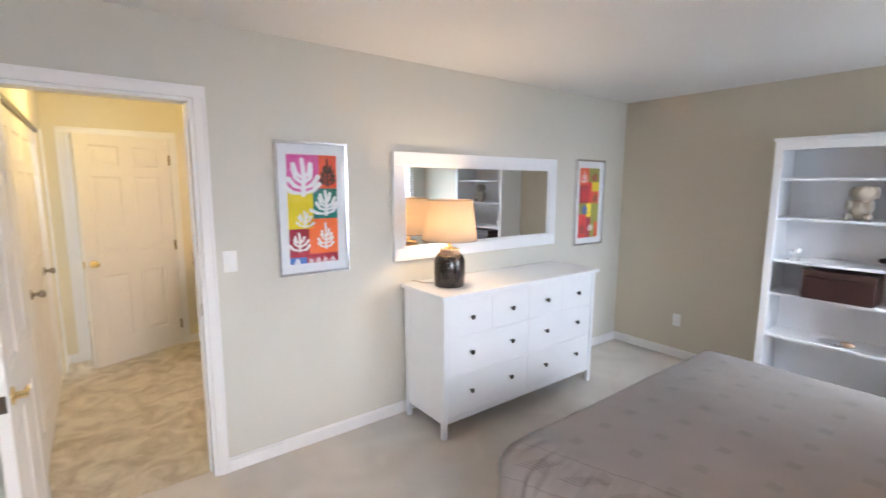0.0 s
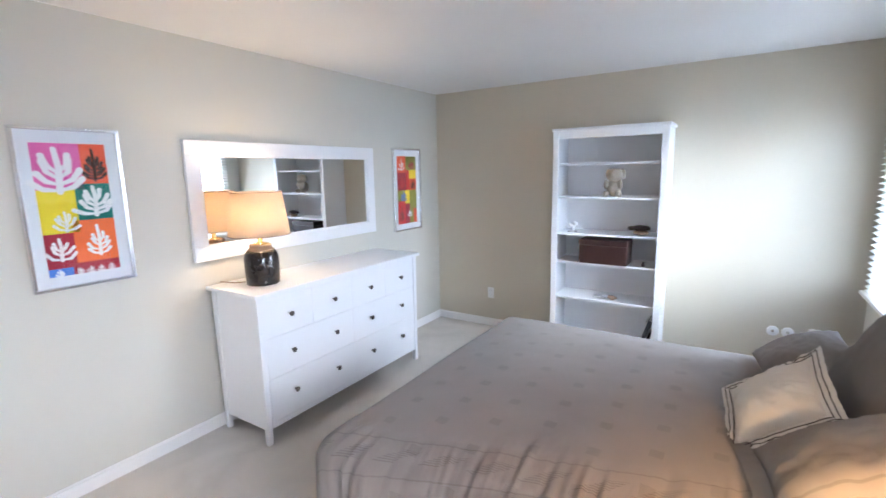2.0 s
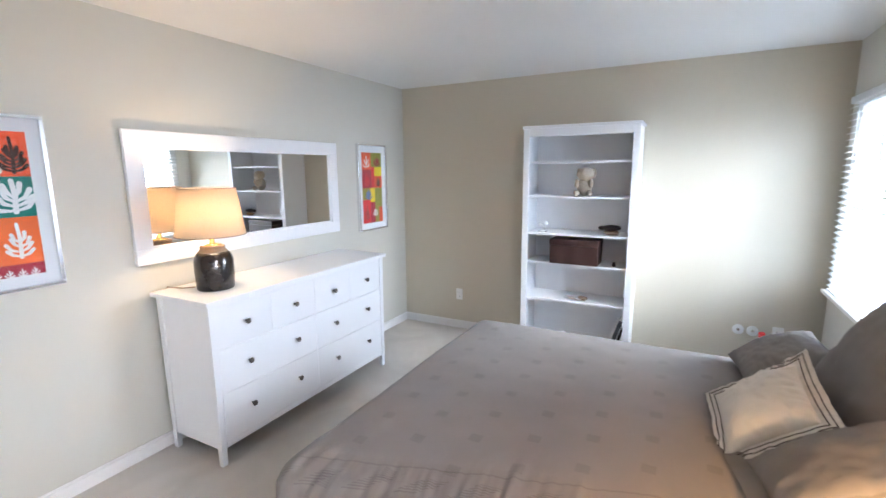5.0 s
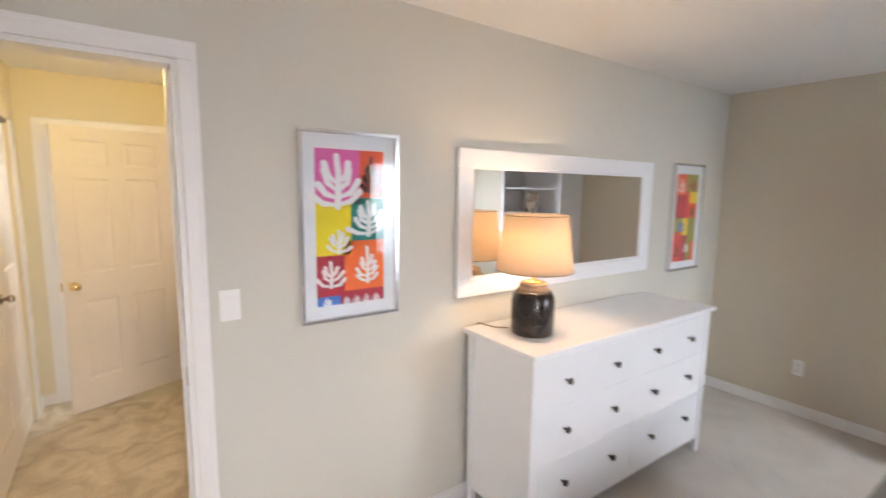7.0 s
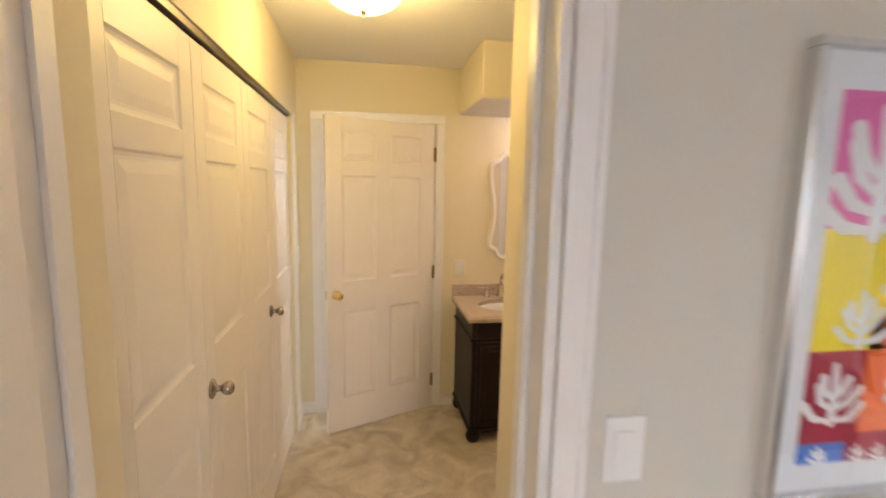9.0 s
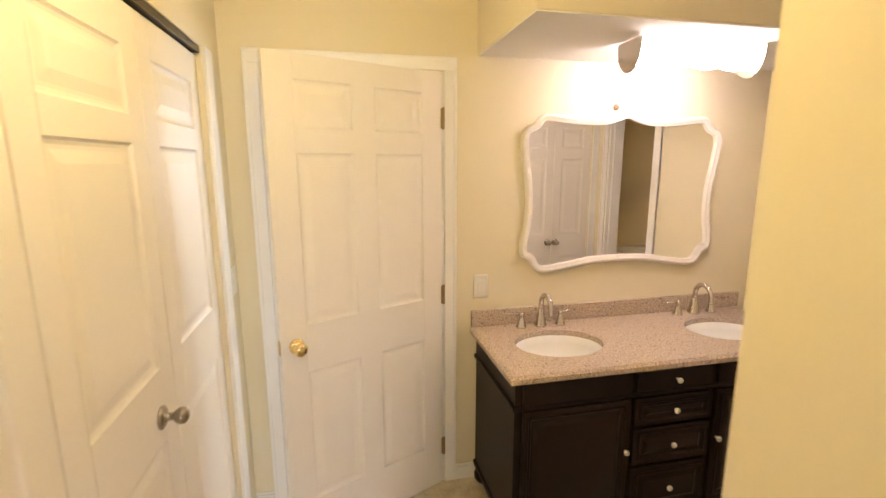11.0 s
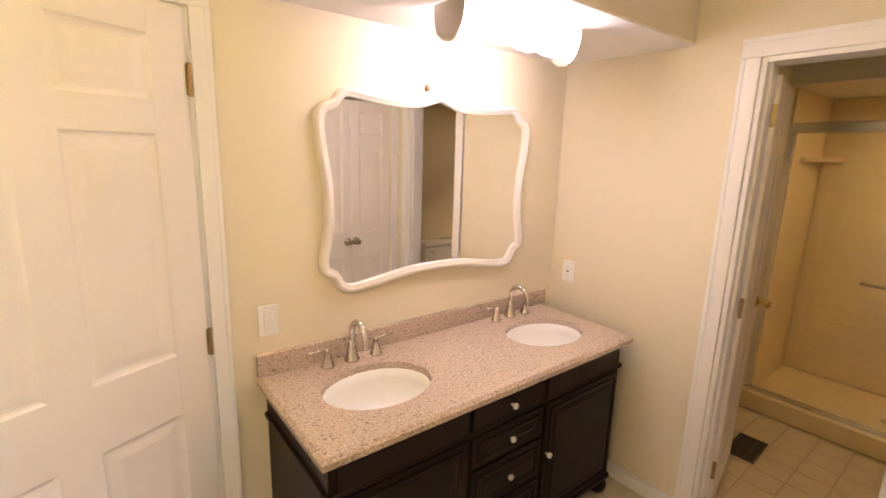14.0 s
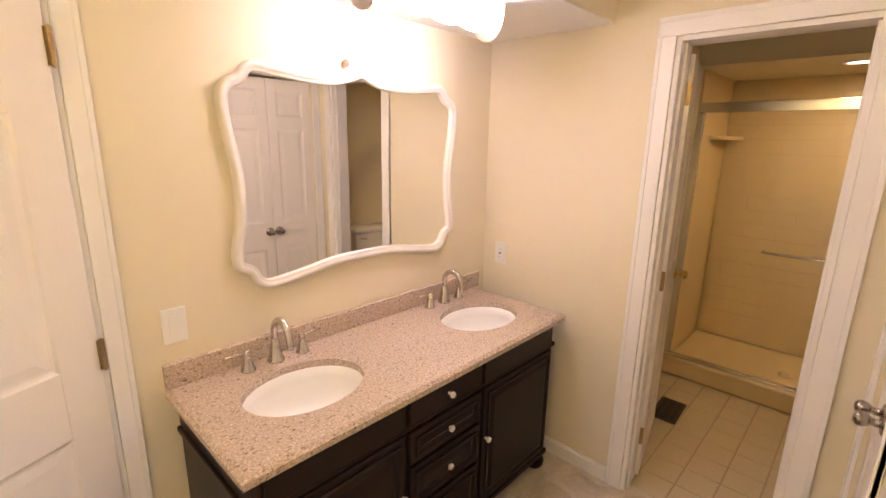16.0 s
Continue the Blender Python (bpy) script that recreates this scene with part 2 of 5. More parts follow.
def sham_material():
    """Grey cotton with a stitched line and a band of fine ribs near one end."""
    m = material("grey_ribbed_sham_cotton", (0.25, 0.222, 0.20), 0.9, vary=0.1, scale=6, fine=700, bump=0.25, spec=0.1)
    n, l = m.node_tree.nodes, m.node_tree.links
    b = n["Principled BSDF"]
    base = b.inputs["Base Color"].links[0].from_socket
    co, sep = n.new("ShaderNodeTexCoord"), n.new("ShaderNodeSeparateXYZ")
    l.new(co.outputs["Object"], sep.inputs[0])

    def op(kind, a, bb):
        o = n.new("ShaderNodeMath")
        o.operation = kind
        for i, v in enumerate((a, bb)):
            if isinstance(v, (int, float)):
                o.inputs[i].default_value = v
            else:
                l.new(v, o.inputs[i])
        return o.outputs[0]
    x, z = sep.outputs["Z"], sep.outputs["X"]
    line = op("ADD", op("LESS_THAN", op("ABSOLUTE", op("ADD", x, 0.150), 0), 0.003), op("LESS_THAN", op("ABSOLUTE", op("ADD", x, 0.225), 0), 0.002))
    ribs = op("LESS_THAN", op("FRACT", op("MULTIPLY", x, 210.0), 0), 0.45)
    gaps = op("LESS_THAN", op("FRACT", op("DIVIDE", z, 0.13), 0), 0.6)
    band = op("ADD", op("LESS_THAN", op("ABSOLUTE", op("ADD", x, 0.085), 0), 0.018), op("LESS_THAN", op("ABSOLUTE", op("ADD", x, 0.185), 0), 0.014))
    fac = op("ADD", op("MULTIPLY", line, 0.38), op("MULTIPLY", op("MULTIPLY", band, ribs), op("MULTIPLY", gaps, 0.30)))
    dark = n.new("ShaderNodeMix")
    dark.data_type, dark.blend_type = "RGBA", "MULTIPLY"
    dark.inputs["B"].default_value = (0.42, 0.38, 0.34, 1)
    l.new(fac, dark.inputs["Factor"]), l.new(base, dark.inputs["A"])
    l.new(dark.outputs["Result"], b.inputs["Base Color"])
    return m


SHAM = sham_material()
SHADE = shade_material("linen_lampshade", (0.70, 0.56, 0.42), (0.85, 0.74, 0.60), 0.55)
GRANITE = granite_material()
COVERLET = coverlet_material()
FROST_GLOW = glow("lit_frosted_glass", (1.0, 0.86, 0.885), BAR_GLOW)
DOME_GLOW = glow("lit_alabaster_glass", (1.0, 0.86, 0.62), 4.0)
SPOT_GLOW = glow("lit_downlight", (1.0, 0.84, 0.60), 6.0)

# ---- mesh helpers ----


def box(bm, x0, x1, y0, y1, z0, z1, b=0.0, seg=2):
    made = bmesh.ops.create_cube(bm, size=1.0)
    for v in made["verts"]:
        v.co = Vector(((x0 + x1) / 2 + v.co.x * (x1 - x0), (y0 + y1) / 2 + v.co.y * (y1 - y0), (z0 + z1) / 2 + v.co.z * (z1 - z0)))
    if b:
        edges = {e for v in made["verts"] for e in v.link_edges}
        bmesh.ops.bevel(bm, geom=list(edges), offset=b, segments=seg, affect="EDGES", profile=0.5)
    return bm


def boxed(*args, **kw):
    return box(bmesh.new(), *args, **kw)


def lathe(bm, profile, cx=0.0, cy=0.0, seg=32, axis="z"):
    rings = []
    for r, z in profile:
        ring = []
        for i in range(seg):
            a = 2 * math.pi * i / seg
            u, v = r * math.cos(a), r * math.sin(a)
            co = (cx + u, cy + v, z) if axis == "z" else (z, cx + u, cy + v) if axis == "x" else (cx + u, z, cy + v)
            ring.append(bm.verts.new(co))
        rings.append(ring)
    for a, b in zip(rings, rings[1:]):
        for i in range(seg):
            j = (i + 1) % seg
            bm.faces.new((a[i], a[j], b[j], b[i]))
    for ring in (rings[0], rings[-1]):
        if profile[0 if ring is rings[0] else -1][0] > 1e-4:
            bm.faces.new(ring)
    bmesh.ops.recalc_face_normals(bm, faces=bm.faces)
    return bm


def tube(bm, pts, radius, seg=10, flat=1.0):
    pts = [Vector(p) for p in pts]
    rings, up = [], Vector((0, 0, 1))
    for i, p in enumerate(pts):
        d = (pts[min(i + 1, len(pts) - 1)] - pts[max(i - 1, 0)]).normalized()
        side = d.cross(up)
        if side.length < 1e-3:
            side = d.cross(Vector((0, 1, 0)))
        side.normalize()
        top = side.cross(d).normalized()
        r = radius[i] if isinstance(radius, (list, tuple)) else radius
        rings.append([bm.verts.new(p + r * (math.cos(2 * math.pi * k / seg) * side + flat * math.sin(2 * math.pi * k / seg) * top)) for k in range(seg)])
    for a, b in zip(rings, rings[1:]):
        for k in range(seg):
            bm.faces.new((a[k], a[(k + 1) % seg], b[(k + 1) % seg], b[k]))
    bm.faces.new(rings[0]), bm.faces.new(rings[-1])
    bmesh.ops.recalc_face_normals(bm, faces=bm.faces)
    return bm


def prism(bm, outline, y0, y1):
    """An outline in x and z, made solid from y0 to y1."""
    a = [bm.verts.new((x, y0, z)) for x, z in outline]
    b = [bm.verts.new((x, y1, z)) for x, z in outline]
    bm.faces.new(a), bm.faces.new(b)
    for i in range(len(a)):
        j = (i + 1) % len(a)
        bm.faces.new((a[i], a[j], b[j], b[i]))
    bmesh.ops.recalc_face_normals(bm, faces=bm.faces)
    return bm


def part(name, bm, mat, parent=None, label="", smooth=False):
    me = bpy.data.meshes.new(name)
    if smooth:
        for f in bm.faces:
            f.smooth = True
    bm.to_mesh(me)
    bm.free()
    me.materials.append(mat)
    ob = new(name, me)
    if parent is not None:
        ob.parent = parent
    if label:
        tagged(ob, label)
    return ob


def thing(name, m, label, category, group="", kind=""):
    ob = new(name)
    ob.empty_display_size = 0.1
    ob.matrix_world = m
    return tagged(ob, label, category, group, kind)


def structure(name, bm, mat, label, category="wall", smooth=False):
    return tagged(part(name, bm, mat, smooth=smooth), label, category, kind="structure")

# ---- the rooms ----
CEIL, NORTH, EAST, SOUTH, WEST = 2.44, 3.0, 4.444, -0.60, -1.35
BATH_N, BATH_S, BATH_E, HALL_W_X, HALL_E_X = 5.57, 3.90, 2.512, -0.20, 0.74


def wall_y(y0, y1, x0, x1, holes=(), top=CEIL):
    """A wall along x with openings (x0, x1, z0, z1)."""
    bm, at = bmesh.new(), x0
    for a, b, lo, hi in sorted(holes):
        box(bm, at, a, y0, y1, 0, top)
        if lo > 0:
            box(bm, a, b, y0, y1, 0, lo)
        if hi < top:
            box(bm, a, b, y0, y1, hi, top)
        at = b
    box(bm, at, x1, y0, y1, 0, top)
    return bm


def wall_x(x0, x1, y0, y1, holes=(), top=CEIL):
    bm = wall_y(-x1, -x0, y0, y1, holes, top)
    for v in bm.verts:
        v.co = Vector((-v.co.y, v.co.x, v.co.z))
    bmesh.ops.recalc_face_normals(bm, faces=bm.faces)
    return bm


DOOR = (-0.20, 0.543, 0.0, 2.058)
FAR = (-0.05, 0.732, 0.0, 2.056)
D2 = (4.07, 4.665, 0.0, 2.046)
CLOSET = (3.24, 5.31, 0.0, 2.06)
CLOSET2 = (1.75, 2.446, 0.0, 2.05)
WIN = (2.99, 4.17, 0.79, 1.99)
# Made-up window opening out of view; it only carries the fill light.
FILL_WIN = (-0.15, 0.95, 0.79, 1.99)

structure("floor", boxed(WEST, EAST, SOUTH, NORTH + 0.06, -0.1, 0.0), CARPET, "light grey cut-pile bedroom carpet", "floor")
structure("hall_floor", boxed(HALL_W_X - 0.7, BATH_E + 0.06, NORTH + 0.06, BATH_N + 0.06, -0.1, 0.002), HALL_CARPET, "mottled beige plush carpet of the dressing hall", "floor")
structure("ceiling", boxed(WEST - 0.12, EAST + 0.12, SOUTH - 0.12, NORTH + 0.06, CEIL, CEIL + 0.1), CEILING, "smooth matt white bedroom ceiling", "ceiling")
structure("hall_ceiling", boxed(HALL_W_X - 0.8, 4.9, NORTH + 0.06, BATH_N + 1.6, CEIL, CEIL + 0.1), CEILING, "white ceiling of hall and bathroom", "ceiling")
structure("wall_north", wall_y(NORTH, NORTH + 0.06, WEST - 0.12, EAST + 0.12, [DOOR]), PAINT_SAGE, "pale sage painted wall with a doorway")
structure("wall_hall_south", wall_y(NORTH + 0.06, NORTH + 0.12, HALL_W_X - 0.8, 4.9, [DOOR]), PAINT_CREAM, "cream painted hall side of the doorway wall")
structure("wall_east", boxed(EAST, EAST + 0.12, SOUTH - 0.12, NORTH, 0, CEIL), PAINT_SAGE_SHADE, "sage bedroom wall, its warm shade put in as tan")
structure("wall_south", wall_y(SOUTH - 0.12, SOUTH, WEST, EAST, [FILL_WIN, WIN]), PAINT_SAGE, "pale sage painted wall with a window")
structure("wall_west", boxed(WEST - 0.12, WEST, SOUTH - 0.12, NORTH, 0, CEIL), PAINT_SAGE, "pale sage painted bedroom wall")
structure("wall_hall_west", wall_x(HALL_W_X - 0.12, HALL_W_X, NORTH + 0.12, BATH_N, [CLOSET]), PAINT_CREAM, "cream wall over the closet doors")
structure("wall_closet_back", boxed(HALL_W_X - 0.8, HALL_W_X - 0.7, NORTH + 0.12, BATH_N, 0, CEIL), PAINT_CREAM, "plain back wall of the closet")
structure("wall_bath_north", wall_y(BATH_N, BATH_N + 0.12, HALL_W_X - 0.8, 4.9, [FAR]), PAINT_CREAM, "cream bathroom wall with a door")
structure("wall_bath_east", wall_x(BATH_E, BATH_E + 0.12, NORTH + 0.12, BATH_N, [D2]), PAINT_CREAM, "cream bathroom wall with the shower room doorway")
structure("wall_bath_south", wall_y(BATH_S - 0.12, BATH_S, HALL_E_X, BATH_E, [CLOSET2]), PAINT_CREAM, "cream bathroom wall with linen closet doors")
structure("wall_hall_east", boxed(HALL_E_X, HALL_E_X + 0.12, NORTH + 0.12, BATH_S - 0.12, 0, CEIL), PAINT_CREAM, "cream hall wall ending in an outside corner")
# White panel: the vanity light's glare on the soffit, put in as colour.
structure("soffit_underside", boxed(0.897, BATH_E, 4.929, BATH_N, 2.1310, 2.1356), CEILING, "soffit underside whitened for the strong light below it", "soffit")
structure("soffit", boxed(0.893, BATH_E, 4.925, BATH_N, 2.136, CEIL, b=0.004), PAINT_CREAM, "boxed cream soffit over the vanity", "soffit")
# room beyond the ajar door
bm = bmesh.new()
box(bm, -1.0, -0.9, BATH_N + 0.12, 7.2, 0, CEIL), box(bm, 1.6, 1.7, BATH_N + 0.12, 7.2, 0, CEIL), box(bm, -0.9, 1.6, 7.1, 7.2, 0, CEIL)
structure("wall_far_room", bm, PAINT_CREAM, "plain walls of the unseen room beyond")
# Bare frame on a closed wall, added to go with the far room lamp.
fw = thing("bare_window_frame", pose(0, 0, 0), "white window frame without opening, added unseen in the room beyond", "window", kind="structure")
for p in ((0.62, 0.68, 0.9, 2.1), (1.52, 1.58, 0.9, 2.1), (0.6805, 1.5195, 0.9, 0.96), (0.6805, 1.5195, 2.04, 2.1)):
    part("window_frame", boxed(p[0], p[1], 7.06, 7.0995, p[2], p[3], b=0.003), TRIM, fw)
structure("far_room_floor", boxed(-1.0, 1.7, BATH_N + 0.06, 7.2, -0.1, 0.0), TILE, "pale floor of the room beyond the door", "floor")


def casing(name, horizontal, a, b, top, face, out, label, width=0.062, sides=(1, 1)):
    """Door casing with a stepped profile: two legs and a head. face: the wall plane, out: +1 or -1, the way it stands proud."""
    base = thing(name, pose(0, 0, 0), label, "door trim", kind="structure")

    def strip(nm, u0, u1, z0, z1, lean):
        bm = bmesh.new()
        for k, (lo, hi, d) in enumerate(((0.0, 1.0, 0.0135), (0.74, 1.0, 0.0165))):
            f0, f1 = face + out * 0.0005 * k, face + out * d
            w = (lo, hi)
            if lean == "v+":
                p = (u0 + (u1 - u0) * w[0], u0 + (u1 - u0) * w[1], z0, z1)
            elif lean == "v-":
                p = (u1 - (u1 - u0) * w[1], u1 - (u1 - u0) * w[0], z0, z1)
            else:
                p = (u0, u1, z0 + (z1 - z0) * w[0], z0 + (z1 - z0) * w[1])
            lo_f, hi_f = min(f0, f1), max(f0, f1)
            if horizontal:
                box(bm, p[0], p[1], lo_f, hi_f, p[2], p[3], b=0.0025)
            else:
                box(bm, lo_f, hi_f, p[0], p[1], p[2], p[3], b=0.0025)
        part(nm, bm, TRIM, base)
    if sides[0]:
        strip("leg", a - width, a - 0.004, 0.0, top + 0.004, "v-")
    if sides[1]:
        strip("leg", b + 0.004, b + width, 0.0, top + 0.004, "v+")
    strip("head", a - width * sides[0], b + width * sides[1], top + 0.0045, top + width, "h")
    return base


def jamb(name, horizontal, a, b, top, f0, f1, label):
    base = thing(name, pose(0, 0, 0), label, "door jamb", kind="structure")
    for nm, u0, u1, z0, z1 in (("side_jamb", a - 0.003, a + 0.016, 0, top), ("side_jamb", b - 0.016, b + 0.003, 0, top), ("head_jamb", a + 0.0165, b - 0.0165, top - 0.016, top + 0.003)):
        bm = bmesh.new()
        box(bm, u0, u1, f0, f1, z0, z1, b=0.002) if horizontal else box(bm, f0, f1, u0, u1, z0, z1, b=0.002)
        part(nm, bm, TRIM, base)
    mid = (f0 + f1) / 2
    for u0, u1 in ((a + 0.0165, a + 0.027), (b - 0.027, b - 0.0165)):
        bm = bmesh.new()
        box(bm, u0, u1, mid, mid + 0.035, 0, top - 0.017) if horizontal else box(bm, mid - 0.03, mid, u0, u1, 0, top - 0.017)
        part("door_stop", bm, TRIM, base)
    return base


casing("door_trim_bedroom", True, DOOR[0], DOOR[1], DOOR[3], NORTH, -1, "white moulded casing round the bedroom doorway")
jamb("door_jamb_bedroom", True, DOOR[0], DOOR[1], DOOR[3], NORTH - 0.004, NORTH + 0.124, "white painted jamb of the bedroom doorway")
casing("door_trim_hall", True, DOOR[0], DOOR[1], DOOR[3], NORTH + 0.12, 1, "white casing on the hall side of the doorway", sides=(0, 1))
casing("door_trim_far", True, FAR[0], FAR[1], FAR[3], BATH_N, -1, "white moulded casing round the ajar door")
jamb("door_jamb_far", True, FAR[0], FAR[1], FAR[3], BATH_N - 0.004, BATH_N + 0.124, "white painted jamb of the ajar door")
casing("door_trim_shower", False, D2[0], D2[1], D2[3], BATH_E, -1, "white moulded casing round the shower room doorway", width=0.075)
jamb("door_jamb_shower", False, D2[0], D2[1], D2[3], BATH_E - 0.004, BATH_E + 0.124, "white painted jamb of the shower room doorway")
casing("door_trim_linen", True, CLOSET2[0], CLOSET2[1], CLOSET2[3], BATH_S, 1, "white casing round the linen closet")


def baseboard(name, runs):
    base = thing(name, pose(0, 0, 0), "white moulded baseboard along the wall", "baseboard", kind="structure")
    for x0, x1, y0, y1, ax in runs:
        bm = boxed(x0, x1, y0, y1, 0.0, 0.072, b=0.002)
        part("board", bm, TRIM, base)
        t = 0.004
        cap = boxed(x0, x1, y0 + (t if ax == "N" else 0), y1 - (t if ax == "S" else 0), 0.0725, 0.084, b=0.003) if ax in "NS" else \
            boxed(x0 + (t if ax == "E" else 0), x1 - (t if ax == "W" else 0), y0, y1, 0.0725, 0.084, b=0.003)
        part("cap", cap, TRIM, base)
    return base


T = 0.012
baseboard("baseboard_bedroom", [(WEST, DOOR[0] - 0.064, NORTH - T, NORTH, "N"), (DOOR[1] + 0.064, EAST - T, NORTH - T, NORTH, "N"),
                                (EAST - T, EAST, SOUTH + T, NORTH, "E"), (WEST + T, EAST - T, SOUTH, SOUTH + T, "S"), (WEST, WEST + T, SOUTH, NORTH - T, "W")])
baseboard("baseboard_hall", [(HALL_W_X, FAR[0] - 0.064, BATH_N - T, BATH_N, "N"), (FAR[1] + 0.064, BATH_E - T, BATH_N - T, BATH_N, "N"),
                             (BATH_E - T, BATH_E, D2[1] + 0.078, BATH_N, "E"), (HALL_E_X, CLOSET2[0] - 0.064, BATH_S, BATH_S + T, "S"),
                             (HALL_W_X, HALL_W_X + T, CLOSET[1] + 0.07, BATH_N - T, "W"), (HALL_E_X - T, HALL_E_X, NORTH + 0.145, BATH_S, "E")])

# ---- doors ----
ROWS6 = ((0.225, 0.805), (1.005, 1.675), (1.765, 1.94))


def panel_door(parent, name, w, h, t, cols, label, rows=ROWS6, stile=0.105, mull=0.10):
    """A moulded door leaf from x 0 to w, y -t/2 to t/2: stiles and rails round raised panels on both faces."""
    e = t / 2
    bm = bmesh.new()
    box(bm, 0.004, w - 0.004, -e + 0.011, e - 0.011, 0.004, h - 0.004)
    box(bm, 0, stile, -e, e, 0, h, b=0.002), box(bm, w - stile, w, -e, e, 0, h, b=0.002)
    pw = (w - 2 * stile - mull * (cols - 1)) / cols
    lines = [0.0] + [z for r in rows for z in r] + [h]
    for lo, hi in zip(lines[::2], lines[1::2]):
        box(bm, stile, w - stile, -e, e, lo, hi)
    for c in range(1, cols):
        x = stile + c * pw + (c - 1) * mull
        for lo, hi in rows:
            box(bm, x, x + mull, -e, e, lo, hi)
    leaf = part(name, bm, DOOR_PAINT, parent, label)
    for c in range(cols):
        x0 = stile + c * (pw + mull)
        for lo, hi in rows:
            bm = bmesh.new()
            for s in (-1, 1):
                rings = []
                for inset, y in ((0.0, e - 0.0005), (0.006, e - 0.005), (0.014, e - 0.0072), (0.022, e - 0.0072), (0.048, e - 0.0025)):
                    rings.append([bm.verts.new((x, s * y, z)) for x, z in ((x0 + inset, lo + inset), (x0 + pw - inset, lo + inset), (x0 + pw - inset, hi - inset), (x0 + inset, hi - inset))])
                for a, b in zip(rings, rings[1:]):
                    for i in range(4):
                        bm.faces.new((a[i], a[(i + 1) % 4], b[(i + 1) % 4], b[i]))
                bm.faces.new(rings[-1])
            bmesh.ops.recalc_face_normals(bm, faces=bm.faces)
            part("panel", bm, DOOR_PAINT, leaf)
    return leaf


def round_knob(parent, x, y, z, s, mat, r=0.027, label=""):
    """A turned knob on its rose, standing out along y in the sense s."""
    prof = [(0.031, 0.0), (0.031, 0.004), (0.024, 0.009), (0.011, 0.012), (0.010, 0.028), (r * 0.75, 0.034), (r, 0.044), (r * 0.97, 0.056), (r * 0.6, 0.064), (0.001, 0.066)]
    return part("knob", lathe(bmesh.new(), [(a, y + s * b) for a, b in prof], x, z, 24, "y"), mat, parent, label, smooth=True)


def hinge(parent, x, y, z, mat=AGED_BRASS):
    bm = boxed(x - 0.009, x + 0.011, y - 0.0015, y + 0.0015, z - 0.045, z + 0.045)
    rings = []
    for k in range(5):
        lo = z - 0.045 + 0.018 * k
        rings += [(0.0048, lo), (0.0064, lo + 0.0012), (0.0064, lo + 0.0165), (0.0048, lo + 0.0178)]
    lathe(bm, [(0.0, z - 0.050), (0.0045, z - 0.048)] + rings + [(0.0045, z + 0.048), (0.0, z + 0.050)], x, y + 0.004, 12)
    return part("hinge", bm, mat, parent, "worn brass hinge")


# bedroom door, swung wide open into the bedroom
d = thing("door_1", pose(DOOR[0] + 0.02, NORTH - 0.012, 0.012, 0, 0, -89.5), "white six-panel bedroom door standing wide open", "door", kind="structure")
leaf = panel_door(d, "leaf", 0.73, 2.03, 0.035, 2, "white painted six-panel leaf")
for s in (-1, 1):
    bm = lathe(bmesh.new(), [(0.03, s * 0.0175), (0.03, s * 0.024), (0.012, s * 0.028), (0.011, s * 0.058), (0.001, s * 0.060)], 0.665, 0.93, 20, "y")
    tube(bm, [(0.672, s * 0.052, 0.93), (0.64, s * 0.054, 0.934), (0.60, s * 0.053, 0.93), (0.565, s * 0.050, 0.922)], [0.009, 0.009, 0.008, 0.006])
    part("lever_handle", bm, BRASS, leaf, "polished brass lever handle", smooth=True)
part("latch_plate", boxed(0.7285, 0.7315, -0.0125, 0.0125, 0.90, 0.957), DARK_METAL, leaf, "dark latch plate on the door edge")

sp = thing("strike_plate", pose(DOOR[1] - 0.0165, NORTH + 0.022, 0.965), "dark brass strike plate on the bedroom door jamb", "strike plate")
part("plate", boxed(-0.0012, 0.0, -0.014, 0.014, -0.035, 0.035, b=0.0005), AGED_BRASS, sp)
part("latch_hole_fill", boxed(-0.0016, -0.0013, -0.006, 0.006, -0.013, 0.013), BLACK_FILL, sp)
for z in (-0.026, 0.026):
    part("screw", lathe(bmesh.new(), [(0.0035, 0.0), (0.0035, 0.0004), (0.0, 0.0006)], 0, 0, 10), AGED_BRASS, sp).matrix_basis = pose(-0.0014, 0, z, 0, -90, 0)

# door ajar at the end of the hall
d = thing("door_2", pose(FAR[1] - 0.0215, BATH_N - 0.012, 0.016, 0, 0, 180 + 24), "white six-panel door standing ajar with a brass knob", "door", kind="structure")
leaf = panel_door(d, "leaf", 0.775, 2.03, 0.035, 2, "white painted six-panel leaf")
for s in (-1, 1):
    round_knob(leaf, 0.714, s * 0.0175, 0.925, s, BRASS, label="polished brass door knob")
part("latch_plate", boxed(0.7735, 0.7765, -0.0125, 0.0125, 0.895, 0.955), BRASS, leaf)
for z in (0.21, 1.015, 1.835):
    hinge(d, -0.004, 0.023, z)

# bifold closet doors along the hall
LEAF_W = (CLOSET[1] - CLOSET[0]) / 4 - 0.003
for i in range(4):
    d = thing("closet_door", pose(HALL_W_X - 0.035, CLOSET[0] + 0.002 + i * (LEAF_W + 0.003), 0.016, 0, 0, 90), "white moulded bifold closet door leaf, shut", "closet door", "hall closet doors")
    leaf = panel_door(d, "leaf", LEAF_W, 2.012, 0.032, 1, "", rows=((0.20, 0.92), (1.11, 1.684), (1.752, 1.91)), stile=0.085)
    if i in (1, 2):
        round_knob(leaf, 0.034 if i == 1 else LEAF_W - 0.11, -0.016, 0.985, -1, AGED_NICKEL, 0.022, "aged nickel closet knob")
tr = thing("closet_track", pose(0, 0, 0), "dark metal track over the bifold doors", "track", kind="structure")
